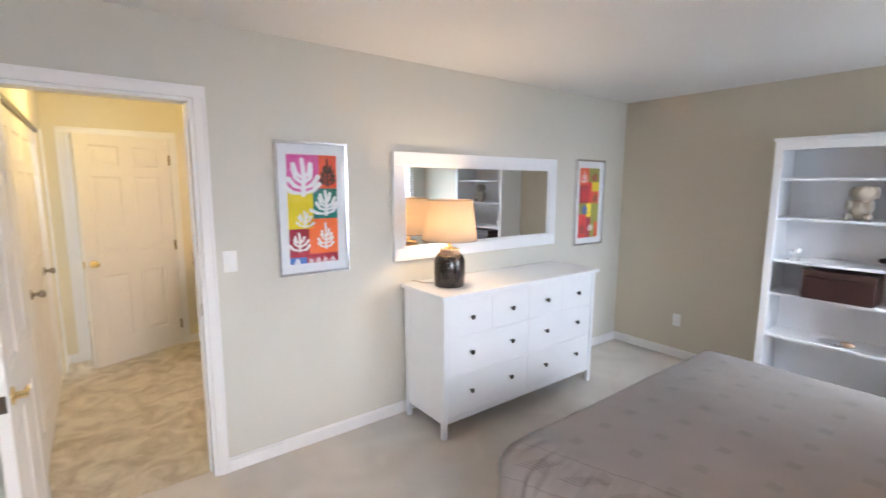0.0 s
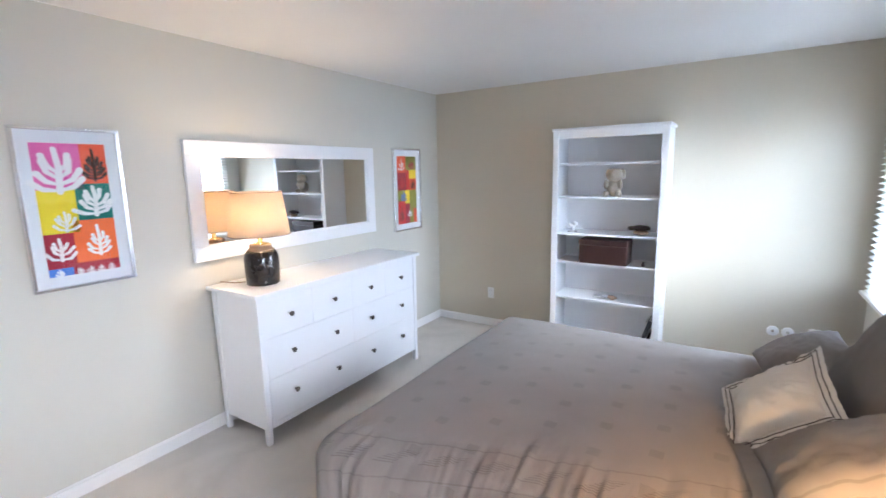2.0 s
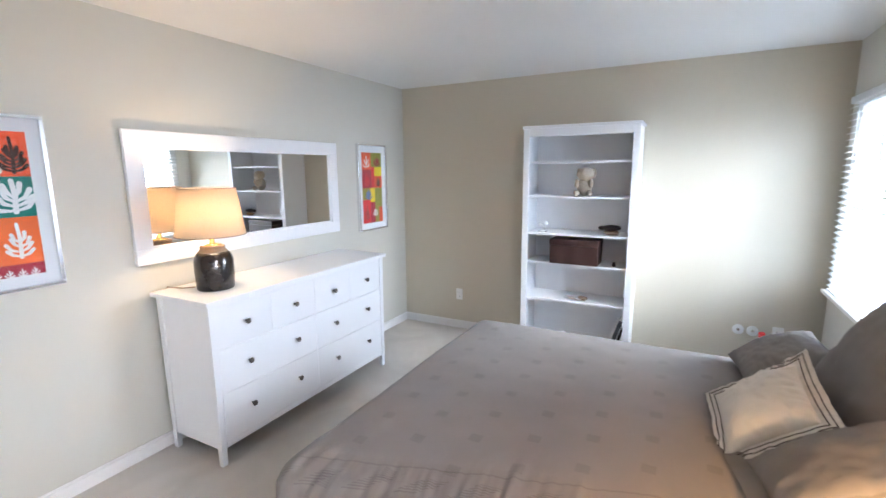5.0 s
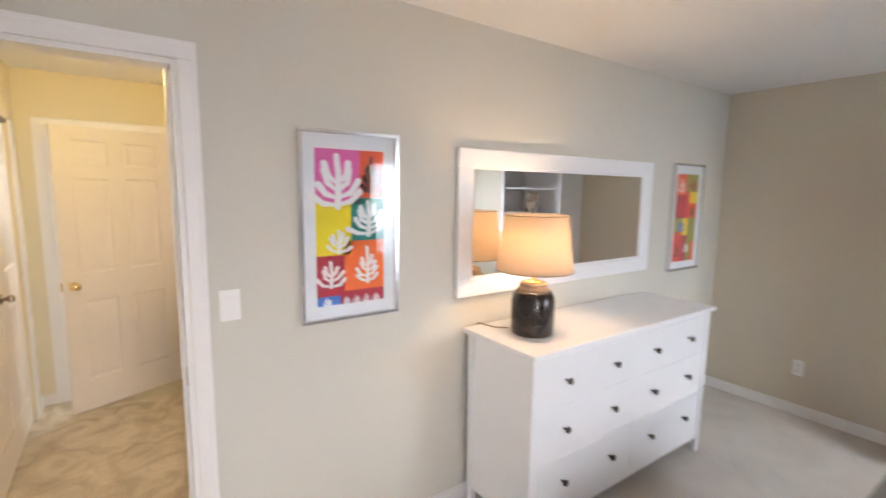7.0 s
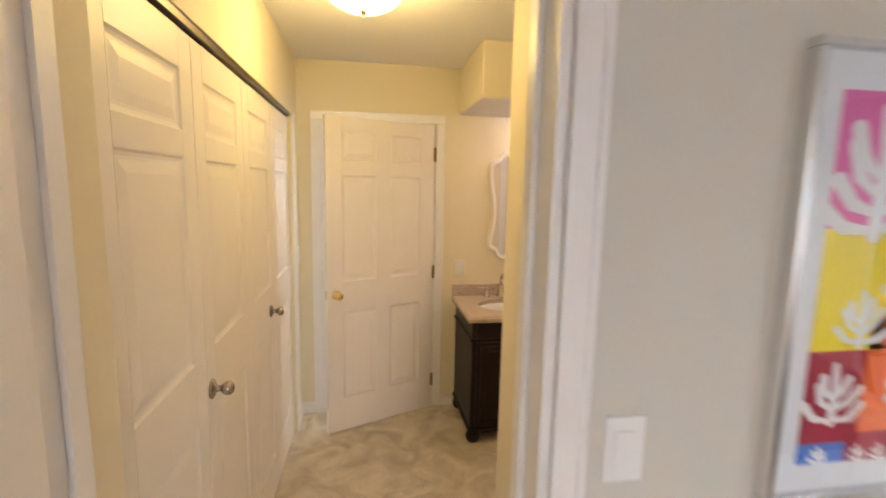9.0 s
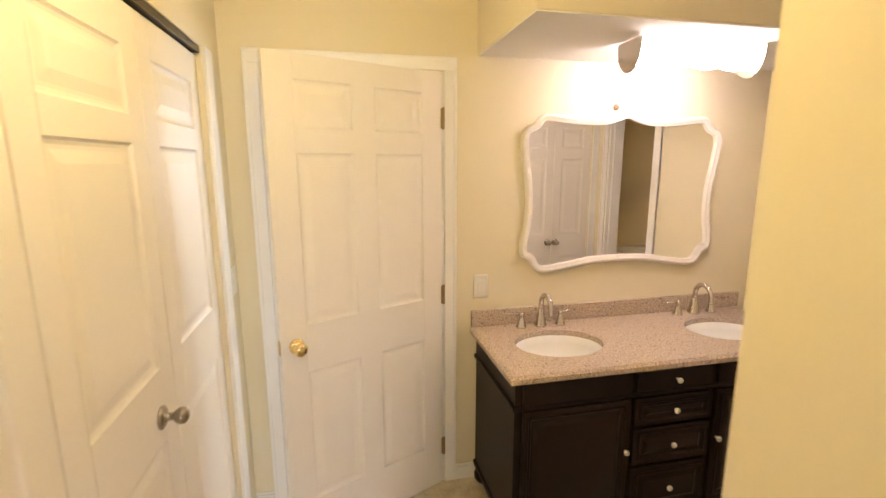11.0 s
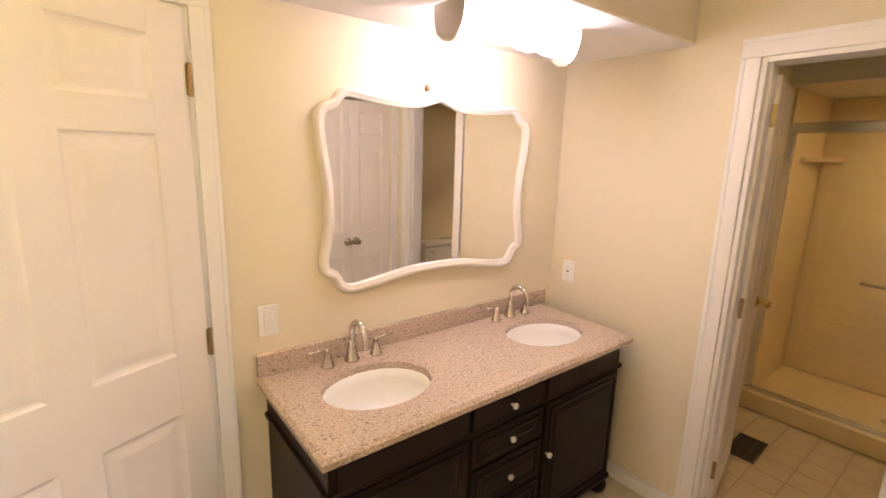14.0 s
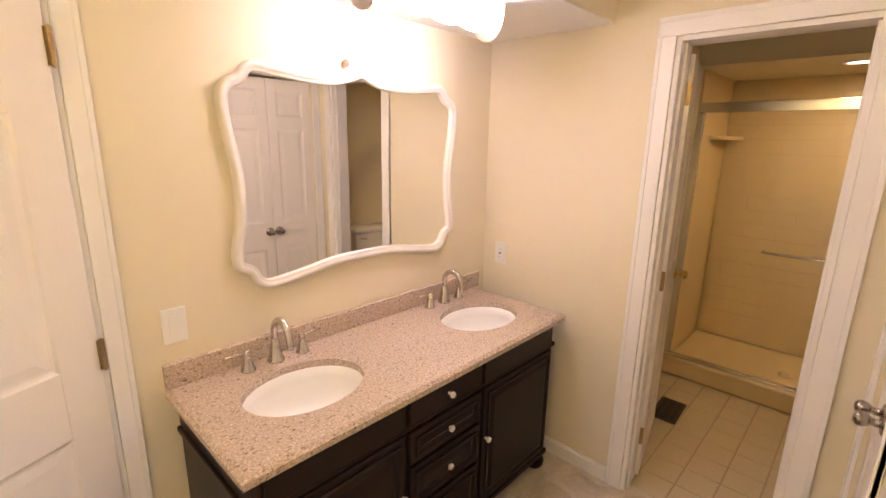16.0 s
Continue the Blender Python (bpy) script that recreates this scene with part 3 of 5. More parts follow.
part("rail", boxed(HALL_W_X - 0.055, HALL_W_X - 0.004, CLOSET[0], CLOSET[1], 2.036, 2.058), DARK_METAL, tr)
tr = thing("closet_trim", pose(0, 0, 0), "white upright trim at the closet's end", "door trim", kind="structure")
part("leg", boxed(HALL_W_X, HALL_W_X + 0.016, CLOSET[1] + 0.002, CLOSET[1] + 0.085, 0, 2.06, b=0.003), TRIM, tr)

# linen closet
for i in range(2):
    w = (CLOSET2[1] - CLOSET2[0]) / 2 - 0.003
    d = thing("linen_closet_door", pose(CLOSET2[0] + 0.0015 + i * (w + 0.003), BATH_S - 0.03, 0.016), "white moulded linen closet door leaf, shut", "closet door", "linen closet doors")
    leaf = panel_door(d, "leaf", w, 2.02, 0.032, 1, "", stile=0.07)
    round_knob(leaf, w - 0.035 if i == 0 else 0.035, 0.016, 0.935, 1, AGED_NICKEL, 0.02, "aged nickel closet knob")

# shower room door, swung back against the wall
d = thing("door_3", pose(BATH_E + 0.128, D2[1] - 0.016, 0.02, 0, 0, 12), "white painted shower room door swung wide open", "door", kind="structure")
leaf = panel_door(d, "leaf", 0.585, 1.98, 0.033, 2, "white painted six-panel leaf", stile=0.085, mull=0.07)
for s in (-1, 1):
    round_knob(leaf, 0.53, s * 0.0165, 0.93, s, BRASS, 0.024, "polished brass door knob")
for z in (0.222, 1.02, 1.826):
    part("hinge", boxed(-0.0025, 0.0, -0.015, 0.014, z - 0.045, z + 0.045), AGED_BRASS, leaf, "worn brass hinge")
    part("hinge", lathe(bmesh.new(), [(0.006, z - 0.046), (0.006, z + 0.046)], -0.004, 0.016, 10), AGED_BRASS, leaf)

# ---- bedroom things ----


def dresser():
    d = thing("dresser", pose(1.75, NORTH - 0.515, 0), "white eight-drawer wooden dresser with dark round knobs", "dresser")
    part("top", boxed(0, 1.60, 0, 0.50, 0.93, 0.955, b=0.004), WHITE_WOOD, d)
    for x0 in (0.02, 1.535):
        for y0 in (0.022, 0.433):
            bm = boxed(x0, x0 + 0.045, y0, y0 + 0.045, 0, 0.9295, b=0.003)
            for v in bm.verts:
                if v.co.z < 0.02:
                    v.co.x += 0.006 * (1 if v.co.x < x0 + 0.0225 else -1)
                    v.co.y += 0.006 * (1 if v.co.y < y0 + 0.0225 else -1)
            part("leg", bm, WHITE_WOOD, d)
    for x0 in (0.030, 1.548):
        part("side_panel", boxed(x0, x0 + 0.022, 0.067, 0.433, 0.10, 0.9295), WHITE_WOOD, d)
    part("back_panel", boxed(0.065, 1.535, 0.455, 0.465, 0.10, 0.9295), WHITE_WOOD, d)
    bm = boxed(0.065, 1.535, 0.03, 0.05, 0.905, 0.9295)
    box(bm, 0.065, 1.535, 0.03, 0.06, 0.10, 0.131)
    box(bm, 0.065, 1.535, 0.0495, 0.060, 0.662, 0.674), box(bm, 0.065, 1.535, 0.0495, 0.060, 0.407, 0.419)
    box(bm, 0.7925, 0.8075, 0.0605, 0.0695, 0.131, 0.66), box(bm, 0.065, 1.535, 0.07, 0.075, 0.131, 0.905)
    for k in (1, 2, 3):
        x = 0.065 + 1.47 * k / 4
        box(bm, x - 0.006, x + 0.006, 0.0605, 0.0695, 0.690, 0.905)
    part("front_frame", bm, WHITE_WOOD, d)
    cols = [0.065 + 1.47 * (k + 0.5) / 4 for k in range(4)]
    rows = [((k,), 4, 0.668, 0.905, 0.788) for k in range(4)] + [((0, 1), 2, 0.413, 0.667, 0.552), ((2, 3), 2, 0.413, 0.667, 0.552), ((0, 1), 2, 0.132, 0.412, 0.288), ((2, 3), 2, 0.132, 0.412, 0.288)]
    for ks, n, z0, z1, zk in rows:
        w = 1.47 / n
        i = ks[0] if n == 4 else ks[0] // 2
        x0, x1 = 0.065 + i * w + 0.001, 0.065 + (i + 1) * w - 0.001
        f = part("drawer", boxed(x0, x1, 0.029, 0.049, z0 + 0.0007, z1 - 0.0007, b=0.0012), WHITE_WOOD, d)
        for k in ks:
            prof = [(0.006, 0.029), (0.006, 0.016), (0.011, 0.013), (0.0155, 0.008), (0.0165, 0.003), (0.013, -0.001), (0.001, -0.003)]
            part("knob", lathe(bmesh.new(), prof, cols[k], zk, 18, "y"), DARK_METAL, f, "dark bronze knob", smooth=True)
    return d


dresser()


def wall_mirror():
    m = thing("wall_mirror", pose(1.702, NORTH, 1.112), "wide wall mirror in a broad white wooden frame", "mirror")
    W, H, F = 1.665, 0.738, 0.088
    for nm, x0, x1, z0, z1 in (("frame_rail", 0, W, 0, F), ("frame_rail", 0, W, H - F, H), ("frame_stile", 0, F, F, H - F), ("frame_stile", W - F, W, F, H - F)):
        part(nm, boxed(x0, x1, -0.030, -0.001, z0, z1, b=0.004), WHITE_WOOD, m)
    for nm, x0, x1, z0, z1 in (("inner_lip", F, W - F, F, F + 0.012), ("inner_lip", F, W - F, H - F - 0.012, H - F), ("inner_lip", F, F + 0.012, F + 0.012, H - F - 0.012), ("inner_lip", W - F - 0.012, W - F, F + 0.012, H - F - 0.012)):
        part(nm, boxed(x0, x1, -0.020, -0.001, z0, z1, b=0.002), WHITE_WOOD, m)
    part("glass", boxed(F + 0.010, W - F - 0.010, -0.012, -0.003, F + 0.010, H - F - 0.010), MIRROR, m, "clear mirror glass")


wall_mirror()


def table_lamp(x, y, z, label):
    t = thing("table_lamp", pose(x, y, z), label, "lamp")
    body = [(0.0, 0.0), (0.096, 0.0), (0.100, 0.005), (0.102, 0.03), (0.105, 0.08), (0.105, 0.165), (0.100, 0.188), (0.090, 0.206), (0.080, 0.216)]
    part("body", lathe(bmesh.new(), body, seg=40), CERAMIC, t, "black-brown glazed jar body", smooth=True)
    part("shoulder", lathe(bmesh.new(), [(0.0802, 0.2162), (0.070, 0.228), (0.064, 0.238), (0.068, 0.246), (0.063, 0.252), (0.0, 0.253)], seg=40), CLAY, t, "bare brown clay shoulder", smooth=True)
    part("cap", lathe(bmesh.new(), [(0.050, 0.2532), (0.050, 0.257), (0.02, 0.264), (0.013, 0.268), (0.013, 0.33), (0.0, 0.331)], seg=24), BRASS, t, "", smooth=True)
    bm = bmesh.new()
    lathe(bm, [(0.186, 0.312), (0.150, 0.578)], seg=56)
    for f in [f for f in bm.faces if len(f.verts) > 4]:
        bm.faces.remove(f)
    bmesh.ops.solidify(bm, geom=bm.faces[:], thickness=0.0015)
    shade = part("shade", bm, SHADE, t, "peach linen tapered drum shade, lit", smooth=True)
    for r, zz in ((0.1865, 0.313), (0.1505, 0.577)):
        bm = bmesh.new()
        tube(bm, [(r * math.cos(a), r * math.sin(a), zz) for a in [2 * math.pi * i / 48 for i in range(49)]], 0.0022, 6)
        part("rim", bm, CLAY, shade)
    bm = bmesh.new()
    for a in (0, 120, 240):
        tube(bm, [(0, 0, 0.56), (0.148 * math.cos(radians(a)), 0.148 * math.sin(radians(a)), 0.572)], 0.0015, 6)
    tube(bm, [(0, 0, 0.33), (0, 0, 0.565)], 0.003, 6)
    part("harp", bm, BRASS, t)
    bm = lathe(bmesh.new(), [(0.013, 0.331), (0.016, 0.36), (0.030, 0.39)], seg=16)
    part("socket", bm, BRASS, t)
    return t


table_lamp(1.99, 2.735, 0.955, "table lamp with a dark glazed jar base on the dresser")
cord = thing("lamp_cord", pose(0, 0, 0), "thin brown lamp cord behind the dresser lamp", "cord")
part("cord", tube(bmesh.new(), [(1.93, 2.84, 0.962), (1.88, 2.88, 0.962), (1.86, 2.94, 0.964), (1.855, 2.985, 0.964), (1.85, 2.992, 0.93), (1.85, 2.993, 0.5)], 0.003, 6), CLAY, cord)


def flat_colour(name, colour):
    return material(name, colour, 0.7, vary=0.04, scale=30, fine=300, bump=0.03)


INK = {k: flat_colour("ink_" + k, c) for k, c in dict(pink=(0.72, 0.12, 0.35), orange=(0.85, 0.16, 0.03), vermilion=(0.80, 0.10, 0.03), yellow=(0.85, 0.66, 0.02), teal=(0.01, 0.20, 0.15),
       crimson=(0.36, 0.01, 0.03), blue=(0.07, 0.20, 0.58), white=(0.84, 0.82, 0.78), black=(0.05, 0.02, 0.012), red=(0.68, 0.03, 0.03), olive=(0.30, 0.30, 0.04)).items()}
MAT_BOARD = material("white_mat_board", (0.80, 0.80, 0.79), 0.85, vary=0.02, scale=20, fine=300, bump=0.04)


def capsule(p, q, r0, r1, n=7):
    """Outline of a rounded blade from p to q."""
    a = math.atan2(q[1] - p[1], q[0] - p[0])
    out = [(q[0] + r1 * math.cos(a + t), q[1] + r1 * math.sin(a + t)) for t in [math.pi * (i / n - 0.5) for i in range(n + 1)]]
    return out + [(p[0] + r0 * math.cos(a + t), p[1] + r0 * math.sin(a + t)) for t in [math.pi * (i / n + 0.5) for i in range(n + 1)]]


def frond(parent, x, z, h, w, mat, lobes, y, seed):
    """A cut-paper frond: blades fanned out of one stem."""
    rnd, bm = random.Random(seed), bmesh.new()
    k = 0

    def blade(p, q, r0, r1):
        nonlocal k
        prism(bm, capsule(p, q, r0, r1), y - 0.0002 - 0.00006 * k, y)
        k += 1
    blade((x, z + 0.03 * h), (x + 0.03 * w, z + h * 0.55), 0.075 * w, 0.07 * w)
    blade((x + 0.03 * w, z + h * 0.55), (x - 0.02 * w, z + h * 0.93), 0.07 * w, 0.06 * w)
    for i in range(lobes):
        g = i / lobes
        f = 0.05 + 0.50 * g
        for s in (-1, 1):
            bend = radians(78 - 48 * g + rnd.uniform(-8, 8))
            reach = min(w, h) * (0.62 - 0.16 * g) * rnd.uniform(0.85, 1.1)
            p0 = (x, z + f * h)
            p1 = (p0[0] + s * 0.5 * reach * math.sin(bend), p0[1] + 0.5 * reach * math.cos(bend))
            bend -= radians(rnd.uniform(18, 45))
            p2 = (p1[0] + s * 0.45 * reach * math.sin(bend), p1[1] + 0.45 * reach * math.cos(bend))
            blade(p0, p1, 0.028 * w, 0.06 * w)
            blade(p1, p2, 0.06 * w, 0.072 * w)
    return part("cutout", bm, mat, parent)


def framed_print(x0, x1, z0, z1, prints, fronds, label):
    a = thing("framed_print", pose(x0, NORTH, z0), label, "picture", "prints beside the mirror")
    W, H = x1 - x0, z1 - z0
    for nm, p in (("frame_rail", (0, W, 0, 0.016)), ("frame_rail", (0, W, H - 0.016, H)), ("frame_stile", (0, 0.016, 0.0162, H - 0.0162)), ("frame_stile", (W - 0.016, W, 0.0162, H - 0.0162))):
        part(nm, boxed(p[0], p[1], -0.030, -0.001, p[2], p[3], b=0.002), SILVER, a, "satin silver metal moulding")
    part("mat", boxed(0.014, W - 0.014, -0.012, -0.004, 0.014, H - 0.014), MAT_BOARD, a, "white mat board")
    px, pz, pw, ph = W * 0.155, H * 0.085, W * 0.69, H * 0.82
    sheet = part("print", boxed(px - 0.003, px + pw + 0.003, -0.0128, -0.0122, pz - 0.003, pz + ph + 0.003), INK["white"], a, "printed paper with bright colour blocks")
    for c, u0, u1, v0, v1 in prints:
        part("colour_block", boxed(px + u0 * pw, px + u1 * pw, -0.0136, -0.0129, pz + (1 - v1) * ph, pz + (1 - v0) * ph), INK[c], sheet)
    for i, (c, u, v, h, w, n) in enumerate(fronds):
        frond(sheet, px + u * pw, pz + (1 - v) * ph, h * ph, w * pw, INK[c], n, -0.0137, i)
    g = part("glass", boxed(0.016, W - 0.016, -0.0215, -0.0195, 0.016, H - 0.016), PANE, a, "clear glazing")
    g.visible_shadow = False
    return a


framed_print(0.932, 1.372, 1.096, 1.878,
             [("pink", 0, 0.635, 0, 0.345), ("vermilion", 0.635, 1, 0, 0.305), ("teal", 0.5, 1, 0.3052, 0.585), ("yellow", 0, 0.4998, 0.3452, 0.675), ("orange", 0.395, 1, 0.5852, 0.915),
              ("crimson", 0, 0.3948, 0.6752, 0.94), ("blue", 0, 0.33, 0.9402, 1), ("crimson", 0.3302, 1, 0.9402, 1), ("crimson", 0.395, 1, 0.9152, 0.94)],
             [("white", 0.31, 0.37, 0.35, 0.66, 4), ("black", 0.81, 0.285, 0.26, 0.34, 6), ("white", 0.76, 0.555, 0.24, 0.50, 4), ("white", 0.32, 0.665, 0.16, 0.33, 3), ("white", 0.74, 0.875, 0.26, 0.36, 4),
              ("white", 0.2, 0.885, 0.18, 0.38, 3), ("white", 0.15, 1.0, 0.05, 0.20, 2), ("white", 0.42, 1.0, 0.05, 0.14, 2), ("white", 0.57, 1.0, 0.05, 0.14, 2), ("white", 0.72, 1.0, 0.05, 0.14, 2), ("white", 0.87, 1.0, 0.05, 0.14, 2)],
             "silver-framed print of white paper-cut fronds on bright blocks")
framed_print(3.649, 4.087, 1.065, 1.864,
             [("vermilion", 0, 0.45, 0, 0.24), ("olive", 0.45, 1, 0, 0.2), ("yellow", 0.62, 1, 0.2002, 0.33), ("crimson", 0, 0.45, 0.2402, 0.5), ("red", 0.45, 0.6198, 0.2002, 0.5), ("vermilion", 0.62, 1, 0.3302, 0.5), ("olive", 0, 0.38, 0.5002, 0.66),
              ("yellow", 0.38, 0.62, 0.5002, 0.70), ("olive", 0.62, 1, 0.5002, 0.78), ("red", 0, 0.38, 0.6602, 1), ("crimson", 0.38, 0.6198, 0.7002, 1), ("olive", 0.62, 0.82, 0.7802, 1), ("vermilion", 0.82, 1, 0.7802, 1)],
             [("white", 0.22, 0.21, 0.17, 0.30, 2), ("crimson", 0.75, 0.19, 0.14, 0.3, 3), ("red", 0.22, 0.47, 0.18, 0.3, 3), ("blue", 0.30, 0.66, 0.14, 0.3, 3), ("black", 0.80, 0.48, 0.13, 0.24, 3), ("white", 0.62, 0.90, 0.10, 0.3, 2), ("black", 0.2, 0.95, 0.22, 0.26, 3)],
             "silver-framed print in red, yellow and olive blocks")


def bookcase():
    b = thing("bookcase", pose(EAST - 0.002, 1.582, 0, 0, 0, -90), "tall white open bookcase, sparsely filled", "bookcase")
    W, D, H = 0.90, 0.352, 1.972
    # local x runs along the wall, local y from the wall (0) to the front (-D)
    for x0 in (0.0, W - 0.05):
        part("stile", boxed(x0, x0 + 0.05, -D, -D + 0.022, 0, 1.9485, b=0.002), WHITE_WOOD, b)
    for x0 in (0.006, W - 0.026):
        part("side_panel", boxed(x0, x0 + 0.02, -D + 0.0225, 0, 0, 1.947), WHITE_WOOD, b)
    part("back_panel", boxed(0.0265, W - 0.0265, -0.010, -0.002, 0.03, 1.947), WHITE_WOOD, b)
    part("crown", boxed(-0.008, W + 0.008, -D - 0.012, 0, 1.949, H, b=0.003), WHITE_WOOD, b)
    part("head_rail", boxed(0.0505, W - 0.0505, -D, -D + 0.022, 1.885, 1.9485, b=0.002), WHITE_WOOD, b)
    part("plinth", boxed(0.0505, W - 0.0505, -D, -D + 0.022, 0, 0.085, b=0.002), WHITE_WOOD, b)
    for z in (0.11, 0.523, 0.840, 1.091, 1.401, 1.686):
        part("shelf", boxed(0.0268, W - 0.0268, -D + 0.024, -0.011, z - 0.018, z, b=0.0015), WHITE_WOOD, b)
    return b


bookcase()


def on_shelf(y, z, x=4.2):
    return pose(x, y, z, 0, 0, -90)


# things on the bookcase
FUR = material("cream_plush", (0.42, 0.36, 0.29), 0.95, vary=0.25, scale=40, fine=300, bump=0.8, spec=0.1)
BROWN_FUR = material("brown_plush", (0.14, 0.085, 0.05), 0.95, vary=0.3, scale=60, fine=300, bump=0.8, spec=0.1)


def blob(bm, c, r, squash=(1, 1, 1), amp=0.08, seed=0):
    made = bmesh.ops.create_icosphere(bm, subdivisions=3, radius=1.0)
    for v in made["verts"]:
        k = 1 + amp * noise.noise(v.co * 3.2 + Vector((seed, 0, 0)))
        v.co = Vector(c) + Vector((v.co.x * r * squash[0] * k, v.co.y * r * squash[1] * k, v.co.z * r * squash[2] * k))


def plush_toy():
    bm = bmesh.new()
    blob(bm, (0, 0, 0.075), 0.062, (1, 0.9, 1.2)), blob(bm, (0.012, -0.012, 0.175), 0.060, (1.05, 0.95, 0.95), 0.2, 3)
    for dx in (-0.05, 0.05):
        blob(bm, (dx, -0.05, 0.026), 0.027, (0.9, 1.4, 0.9), 0.1, 5), blob(bm, (dx * 1.1, -0.03, 0.10), 0.022, (0.9, 1, 1.7), 0.1, 7), blob(bm, (dx * 1.15 + 0.012, 0.0, 0.185), 0.026, (0.8, 1, 1.5), amp=0.3, seed=8)
    return tagged(part("plush_toy", bm, FUR, smooth=True), "shaggy cream and brown plush toy sitting on a shelf", "soft toy")


toy = plush_toy()
toy.matrix_world = on_shelf(1.095, 1.403)

sh = thing("ceramic_ornament", on_shelf(1.43, 1.0915), "small white and black china ornament", "ornament")
bm = lathe(bmesh.new(), [(0.0, 0.0), (0.030, 0.0), (0.032, 0.006), (0.008, 0.012), (0.006, 0.05), (0.012, 0.055), (0.0, 0.06)], seg=16)
part("stem", bm, PORCELAIN, sh, "", smooth=True)
bm = bmesh.new()
blob(bm, (-0.022, 0, 0.060), 0.017, amp=0.25, seed=2), blob(bm, (0.022, 0, 0.070), 0.020, amp=0.25, seed=4), blob(bm, (0.012, 0, 0.032), 0.014, amp=0.25, seed=6)
part("blossoms", bm, PORCELAIN, sh, "", smooth=True)
part("base", boxed(-0.036, 0.036, -0.02, 0.02, 0.0, 0.005, b=0.002), CERAMIC, sh, "black base")

sh = thing("carved_figure", on_shelf(0.868, 1.092), "small carved brown wooden turtle ornament", "ornament")
bm = bmesh.new()
blob(bm, (0, 0, 0.058), 0.058, (1.25, 0.8, 0.42), 0.15, 1)
part("shell", bm, MAHOGANY, sh, "", smooth=True)
bm = bmesh.new()
blob(bm, (-0.075, 0, 0.055), 0.02, (1.4, 1, 0.9), 0.1)
part("head", bm, MAHOGANY, sh, "", smooth=True)
bm = bmesh.new()
blob(bm, (0, 0, 0.020), 0.055, (1.1, 0.75, 0.36), 0.15, 9)
part("base", bm, CLAY, sh, "tan wooden base", smooth=True)

sh = thing("wooden_box", on_shelf(1.145, 0.8405, 4.21), "dark mahogany wooden box with a lid", "box")
part("body", boxed(-0.195, 0.195, -0.11, 0.11, 0.0, 0.155, b=0.003), MAHOGANY, sh)
part("lid", boxed(-0.199, 0.199, -0.114, 0.114, 0.157, 0.205, b=0.005), MAHOGANY, sh)
sh = thing("small_figurine", on_shelf(0.83, 0.8405, 4.16), "tiny brown figurine on a shelf", "ornament")
part("body", lathe(bmesh.new(), [(0.0, 0), (0.014, 0), (0.016, 0.012), (0.010, 0.026), (0.013, 0.034), (0.0, 0.042)], seg=12), MAHOGANY, sh, smooth=True)

sh = thing("seashell_dish", on_shelf(1.13, 0.5245, 4.18), "flat pearly shell with dark edges on a shelf", "ornament")
bm = bmesh.new()
blob(bm, (0, 0, 0.016), 0.075, (1.25, 0.6, 0.2), 0.35, 11)
part("shell", bm, SILVER, sh, "", smooth=True)
bm = bmesh.new()
blob(bm, (0.06, -0.01, 0.02), 0.032, (1.3, 0.9, 0.6), 0.4, 13)
part("whorl", bm, CLAY, sh, "", smooth=True)

sh = thing("china_bird", on_shelf(1.187, 0.1105, 4.18), "small white china bird figurine", "ornament")
bm = bmesh.new()
blob(bm, (0, 0, 0.045), 0.042, (1.2, 0.85, 1.0), 0.1, 15)
part("body", bm, PORCELAIN, sh, "", smooth=True)
bm = bmesh.new()
blob(bm, (-0.03, -0.01, 0.098), 0.026, amp=0.15, seed=17)
part("head", bm, PORCELAIN, sh, "", smooth=True)
bm = bmesh.new()
blob(bm, (0.05, 0, 0.06), 0.02, (1.6, 0.8, 0.6), 0.2, 19)
part("tail", bm, PORCELAIN, sh, "", smooth=True)

for i, (w, h, tilt, c) in enumerate(((0.022, 0.315, 17, CERAMIC), (0.030, 0.300, 17, LEATHER), (0.018, 0.285, 17, MAT_BOARD))):
    sh = thing("book", pose(4.21, 0.792 + i * 0.031, 0.1105, tilt, 0, 0), "dark bound book leaning upright on the low shelf", "book", "books on the low shelf")
    part("cover", boxed(-0.08, 0.08, 0.0, 0.003, 0, h), c, sh), part("cover", boxed(-0.08, 0.08, w - 0.003, w, 0, h), c, sh)
    part("spine", boxed(-0.083, -0.0802, 0.0, w, 0, h, b=0.001), c, sh)
    part("pages", boxed(-0.0798, 0.076, 0.0035, w - 0.0035, 0.004, h - 0.004), MAT_BOARD, sh, "white page block")

# ---- bed ----
BX0, BX1, BY0, BY1, BTOP = 1.36, 3.03, -0.44, 1.48, 0.655


